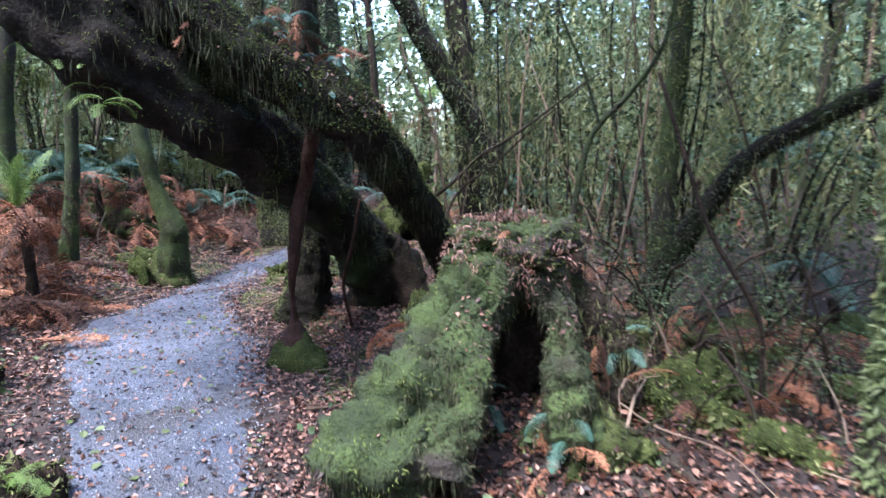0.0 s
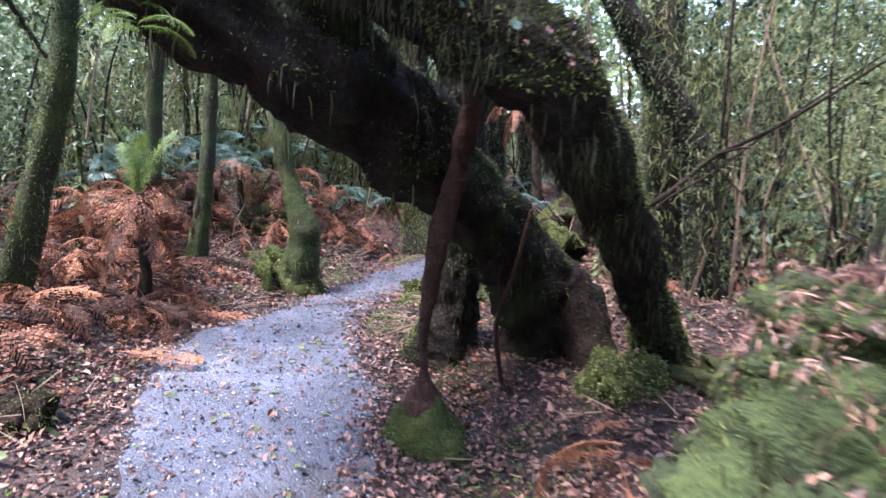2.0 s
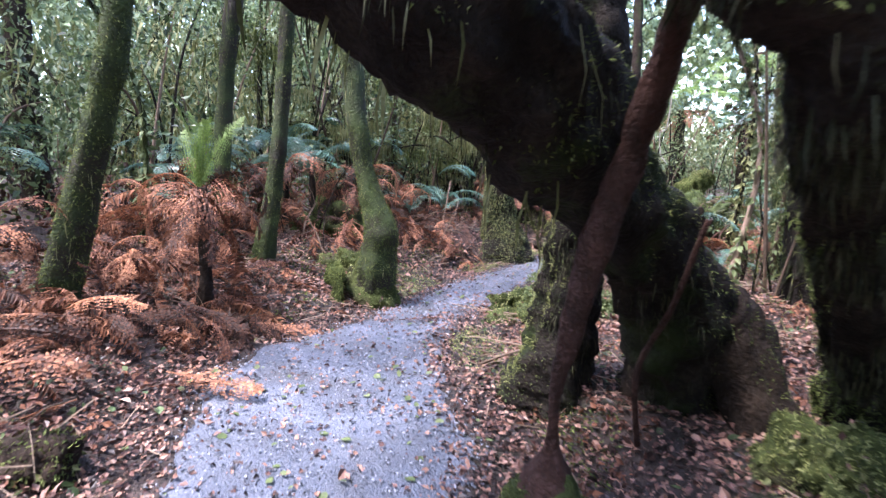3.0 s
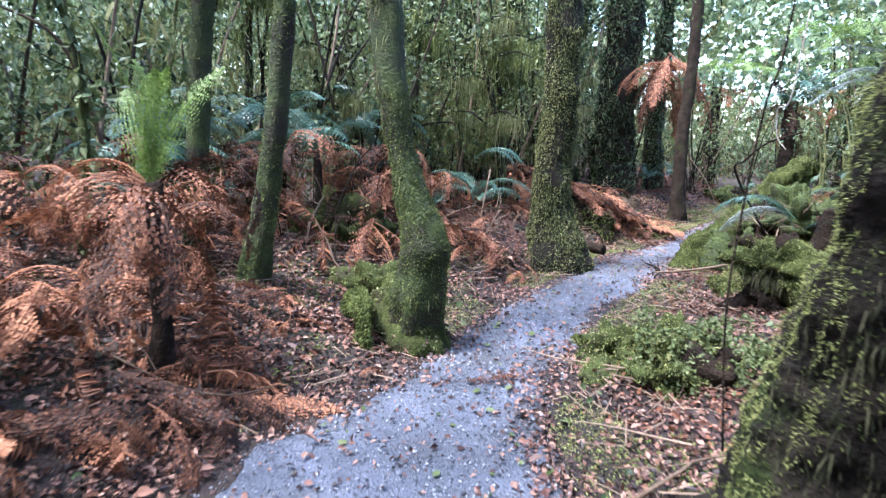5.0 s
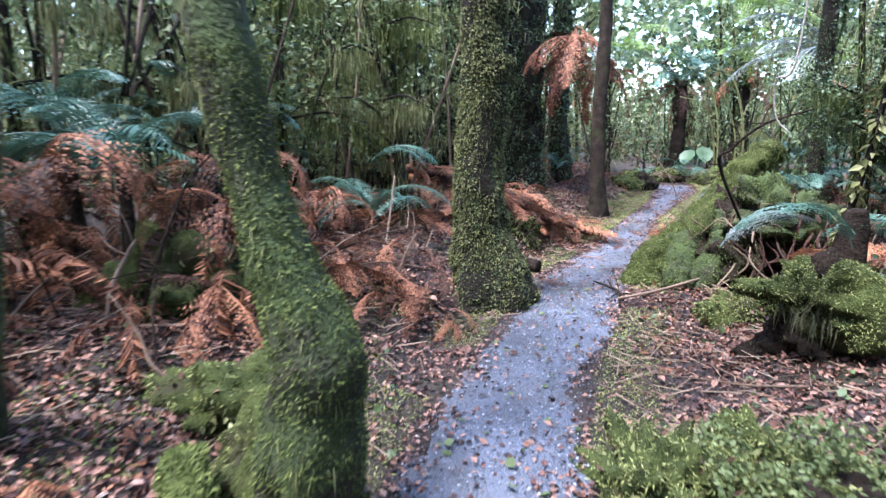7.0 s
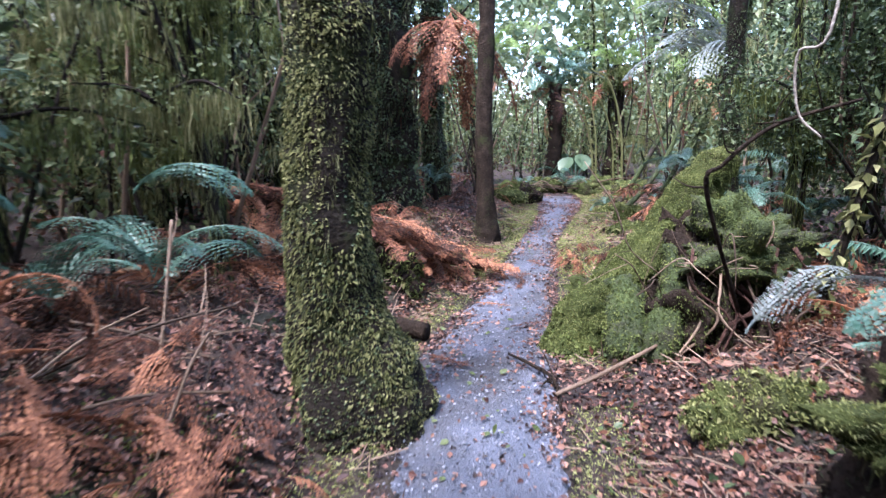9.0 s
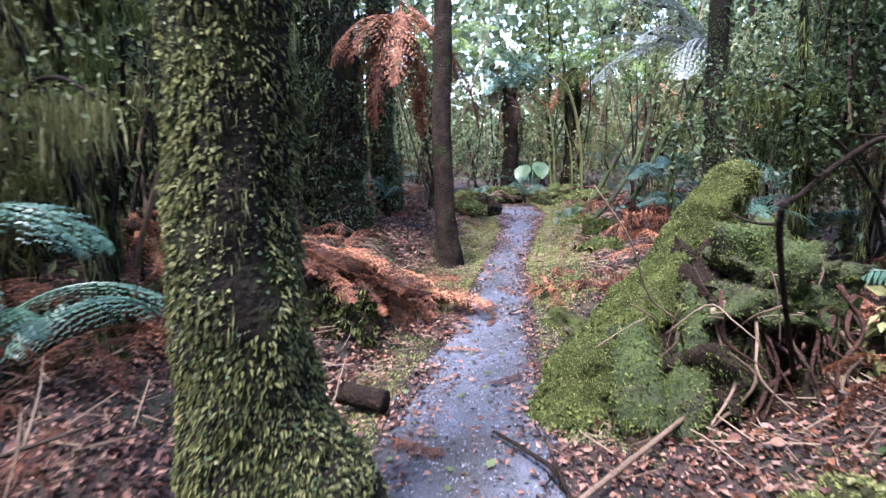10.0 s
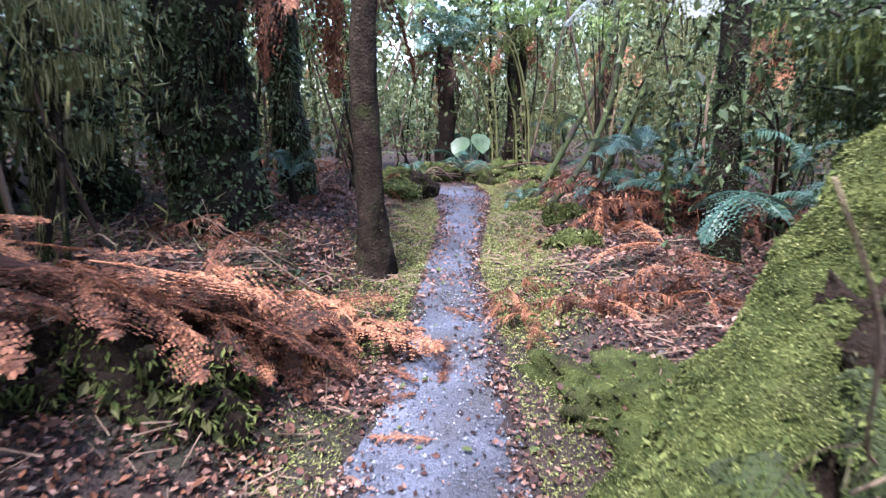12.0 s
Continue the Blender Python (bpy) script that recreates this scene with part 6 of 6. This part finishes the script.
for k in range(18):
    x, y = tw.uniform(-0.4, 2.0), tw.uniform(20.9, 21.7)
    a, l, r = tw.uniform(-0.6, 0.6) + (math.pi if k % 2 else 0), tw.uniform(0.6, 1.4), tw.uniform(0.01, 0.022)
    z = float(height(x, y))
    stick("brush_stick", "pale dead stick in a heap of brush", [(x, y, z + tw.uniform(0, 0.3), r), (x + math.cos(a) * l * 0.5, y + math.sin(a) * l * 0.5, z + tw.uniform(0.1, 0.4), r * 0.8), (x + math.cos(a) * l, y + math.sin(a) * l, z + tw.uniform(0.0, 0.4), r * 0.5)], M_TWIG, 6, 12, "brush heap", 1, k)
# tree ferns and mossy banks where the track bends away
for k, (x, y, h) in enumerate([(1.0, 22.6, 2.6), (2.4, 22.1, 3.0), (-0.9, 23.2, 3.0), (3.6, 20.6, 2.6)]):
    t = fern("rust", (x, y, h), 1.3, 9, 2400 + k, lie=38, label="tall tree fern with a skirt of dead fronds", group="tall tree ferns")
    part("stem", mesh_of("stem", *tube([(0, 0, -h - 0.1, 0.28), (0.05, 0, -h * 0.6, 0.2), (0, 0, 0.1, 0.16)], 12, 30, 0.3, 7, k), M_DARKWOOD), t)
    for q in range(8):
        part("green_frond", FRONDS["lime" if k % 2 else "green"][q % 2], t, "living green frond", pose(0, 0, 0.05, 0, 12 * (q % 3), q * 45) @ Matrix.Scale(1.5, 4))
for k, (x, y, r) in enumerate([(-0.2, 21.4, 0.5), (0.7, 21.6, 0.6), (1.6, 21.3, 0.6), (2.2, 20.4, 0.5), (1.5, 19.0, 0.35), (0.9, 17.9, 0.3), (0.75, 16.6, 0.3), (-0.9, 19.0, 0.4), (0.35, 15.6, 0.3)]):
    mound("moss_mound", "low mossy bank where the track bends away", (x, y), (r, r * 0.7, r * 0.5), M_MOSSBODY, M_BRIGHTMOSS if k % 2 else M_MOSS, 3000, 0.04, 2500 + 7 * k)
for k, rows in enumerate([[(1.0, 17.6, 0.1, 0.05), (1.5, 17.7, 0.6, 0.045), (2.0, 17.9, 1.4, 0.04), (2.3, 18.0, 2.6, 0.04)], [(1.2, 18.4, 0.1, 0.05), (1.7, 18.6, 0.8, 0.05), (2.4, 18.8, 2.0, 0.045), (2.8, 19, 3.4, 0.04)], [(0.9, 16.8, 0.1, 0.04), (1.4, 17.0, 0.5, 0.04), (2.2, 17.3, 1.8, 0.035)]]):
    stick("leaning_sapling", "pale mossy stem leaning out over the verge", rows, M_MOSSBARK, 9, 30, "leaning saplings", 3, 90 + k)
for k in range(5):
    x, y = tw.uniform(1.4, 2.8), tw.uniform(20.6, 22.0)
    z, h = float(height(x, y)), tw.uniform(2.0, 3.0)
    stick("arching_stem", "thin pale stem arching over the end of the track", [(x, y, z - 0.05, 0.022), (x - 0.1, y, z + h * 0.5, 0.02), (x - 0.45, y - 0.05, z + h * 0.9, 0.016), (x - tw.uniform(0.7, 1.1), y - 0.1, z + h, 0.01)], M_LICHEN, 6, 20, "arching stems", 1, 900 + k)
# fallen sticks
for k in range(110):
    x, y = g.uniform(-6.5, 2.5), g.uniform(2.5, 18)
    d = float(off_path(np.array(x), np.array(y)))
    if abs(d) < 0.12 or abs(d) > 3:
        continue
    a, l = g.uniform(0, 6.28), g.uniform(0.25, 1.1)
    r = g.uniform(0.004, 0.013)
    rows = [(x + math.cos(a) * l * q + 0.05 * l * g.normal(), y + math.sin(a) * l * q + 0.05 * l * g.normal()) for q in (0, 0.35, 0.7, 1)]
    stick("fallen_stick", "dead brown stick lying on the litter", [(*at(u, w, 0.03 + (0.1 * q if d < 0 else 0.03)), r * (1 - 0.2 * q)) for q, (u, w) in enumerate(rows)], M_TWIG, 6, 12, "fallen sticks", 1 if l > 0.6 else 0, k)

# ---- bracken fallen beside the leafy trunk ----
bk = np.random.default_rng(3301)
for k in range(10):
    x, y = bk.uniform(-4.6, -3.55), bk.uniform(9.2, 10.5)
    t = thing("fallen_bracken", "broad rust-brown dead bracken frond lying over sticks", "fern", at(x, y, bk.uniform(0.08, 0.4)), "fallen bracken", turn=bk.uniform(150, 330))
    part("frond", FRONDS["flat"][k % 3], t, "", pose(0, 0, 0, bk.normal(0, 18), bk.uniform(-8, 26), 0) @ Matrix.Scale(bk.uniform(0.5, 0.8), 4))

for k in range(26):
    x, y = bk.uniform(-5.0, -3.45), bk.uniform(4.2, 6.3)
    if float(from_edge(np.array(x), np.array(y))) < 0.15:
        continue
    t = thing("fallen_bracken", "broad rust-brown dead bracken frond lying on the bank", "fern", at(x, y, bk.uniform(0.05, 0.2)), "fallen bracken", turn=bk.uniform(0, 360))
    part("frond", FRONDS["flat"][k % 3], t, "", pose(0, 0, 0, bk.normal(0, 16), bk.uniform(-10, 18), 0) @ Matrix.Scale(bk.uniform(0.4, 0.75), 4))

# ---- slender understorey trees hung with moss: a few kinds, copied about ----
def moss_hung(seed, h, mat, leaf, small=0):
    """A thin leaning stem with side branches from which curtains of moss hang."""
    g = np.random.default_rng(seed)
    t = thing("moss_hung_tree", "slender tree with curtains of hanging moss on its branches" if not small else "slender dark tree thick with small glossy leaves", "tree", (0, 0, -60), "moss-hung trees" if not small else "small-leaved trees")
    lean = g.normal(0, 0.18, 2)
    stem = tube([(0, 0, -0.3, 0.05), (lean[0] * 0.3, lean[1] * 0.3, h * 0.35, 0.036), (lean[0], lean[1], h * 0.7, 0.026), (lean[0] * 1.6, lean[1] * 1.6, h, 0.012)], 8, 24, 0.18, 7, seed)
    part("trunk", mesh_of("trunk", *stem, M_BARK), t)
    part("moss_coat", mesh_of("moss_coat", *strands(*stem, 1100, 0.13, seed + 1), mat, False), t)["kind"] = "stuff"
    for k in range(7):
        z = h * g.uniform(0.3, 0.98)
        o = np.array([lean[0] * z / h * 1.5, lean[1] * z / h * 1.5, z])
        a, r = g.uniform(0, 6.28), g.uniform(0.35, 0.85)
        e = o + np.array([np.cos(a) * r, np.sin(a) * r, g.uniform(-0.1, 0.3)])
        limb = tube([(*o, 0.016), (*((o + e) / 2 + np.array([0, 0, 0.08])), 0.011), (*e, 0.005)], 6, 14, 0.15, 8, seed + k)
        b = part("branch", mesh_of("branch", *limb, M_BARK), t)
        n = 280
        s = g.uniform(0.1, 1, n)
        clump = np.sin(s * 23 + k) * 0.5 + 0.6
        p = o + (e - o) * s[:, None] + g.normal(0, 0.035, (n, 3))
        d = np.array([0, 0, -1.0]) + g.normal(0, 0.1, p.shape)
        part("strand", mesh_of("strand", *leaves(p, d, g.normal(0, 1, p.shape), (0.05 + 0.24 * clump) * g.uniform(0.25, 1, n), BLADE * np.array([0.34, 1, 1]), BLADE_F), mat, False), b, "hanging moss")["kind"] = "stuff"
        m = small or 120
        p = o + (e - o) * g.uniform(0.15, 1.15, m)[:, None] + g.normal(0, 0.13, (m, 3))
        part("foliage", mesh_of("foliage", *leaves(p, g.normal(0, 1, p.shape), g.normal(0, 0.6, p.shape) + np.array([0, 0, 1]), g.uniform(0.02, 0.045, m), OVAL, OVAL_F), leaf, False), b)["kind"] = "stuff"
    return t


HUNG = [moss_hung(3401, 3.0, M_LICHEN, M_YLEAF), moss_hung(3411, 3.6, M_MOSS, M_YLEAF), moss_hung(3421, 2.6, M_LICHEN, M_HAZYLEAF), moss_hung(3431, 3.3, M_LICHEN, M_YLEAF)]
GLOSSY = [moss_hung(3441, 3.0, M_MOSS, M_LEAF, 480), moss_hung(3451, 3.5, M_MOSS, M_LEAF, 520)]
hg = np.random.default_rng(3501)
for pool, count, x0, x1, y0, y1 in ((HUNG, 9, -7.5, -4.5, 12.0, 14.6), (HUNG, 2, -4.9, -4.2, 11.6, 13.0), (HUNG, 2, -6.2, -5.2, 10.2, 11.6), (HUNG, 2, -7.0, -5.6, 9.0, 11.0), (HUNG, 6, 1.6, 4.0, 14.6, 19.0), (HUNG, 8, -5.0, 3.0, 19.5, 22.5), (HUNG, 3, -5.4, -3.9, 14.6, 16.0), (GLOSSY, 4, 0.9, 2.6, 12.2, 14.2), (GLOSSY, 2, 0.7, 2.0, 10.2, 11.4)):
    for k in range(count):
        x, y = hg.uniform(x0, x1), hg.uniform(y0, y1)
        if abs(float(off_path(np.array([x]), np.array([y]))[0])) < 0.8:
            continue
        sc = hg.uniform(0.8, 1.2)
        copy_thing(pool[k % len(pool)], pose(*at(x, y, 0), 0, 0, hg.uniform(0, 360)) @ Matrix.Scale(sc, 4))
for t in HUNG + GLOSSY:
    for o in list(t.children_recursive) + [t]:
        bpy.data.objects.remove(o)
fern("rust", (-0.25, 3.5, 0.36), 0.36, 7, 3601, lie=25, label="small rust-brown dead fern at the foot of the stump")
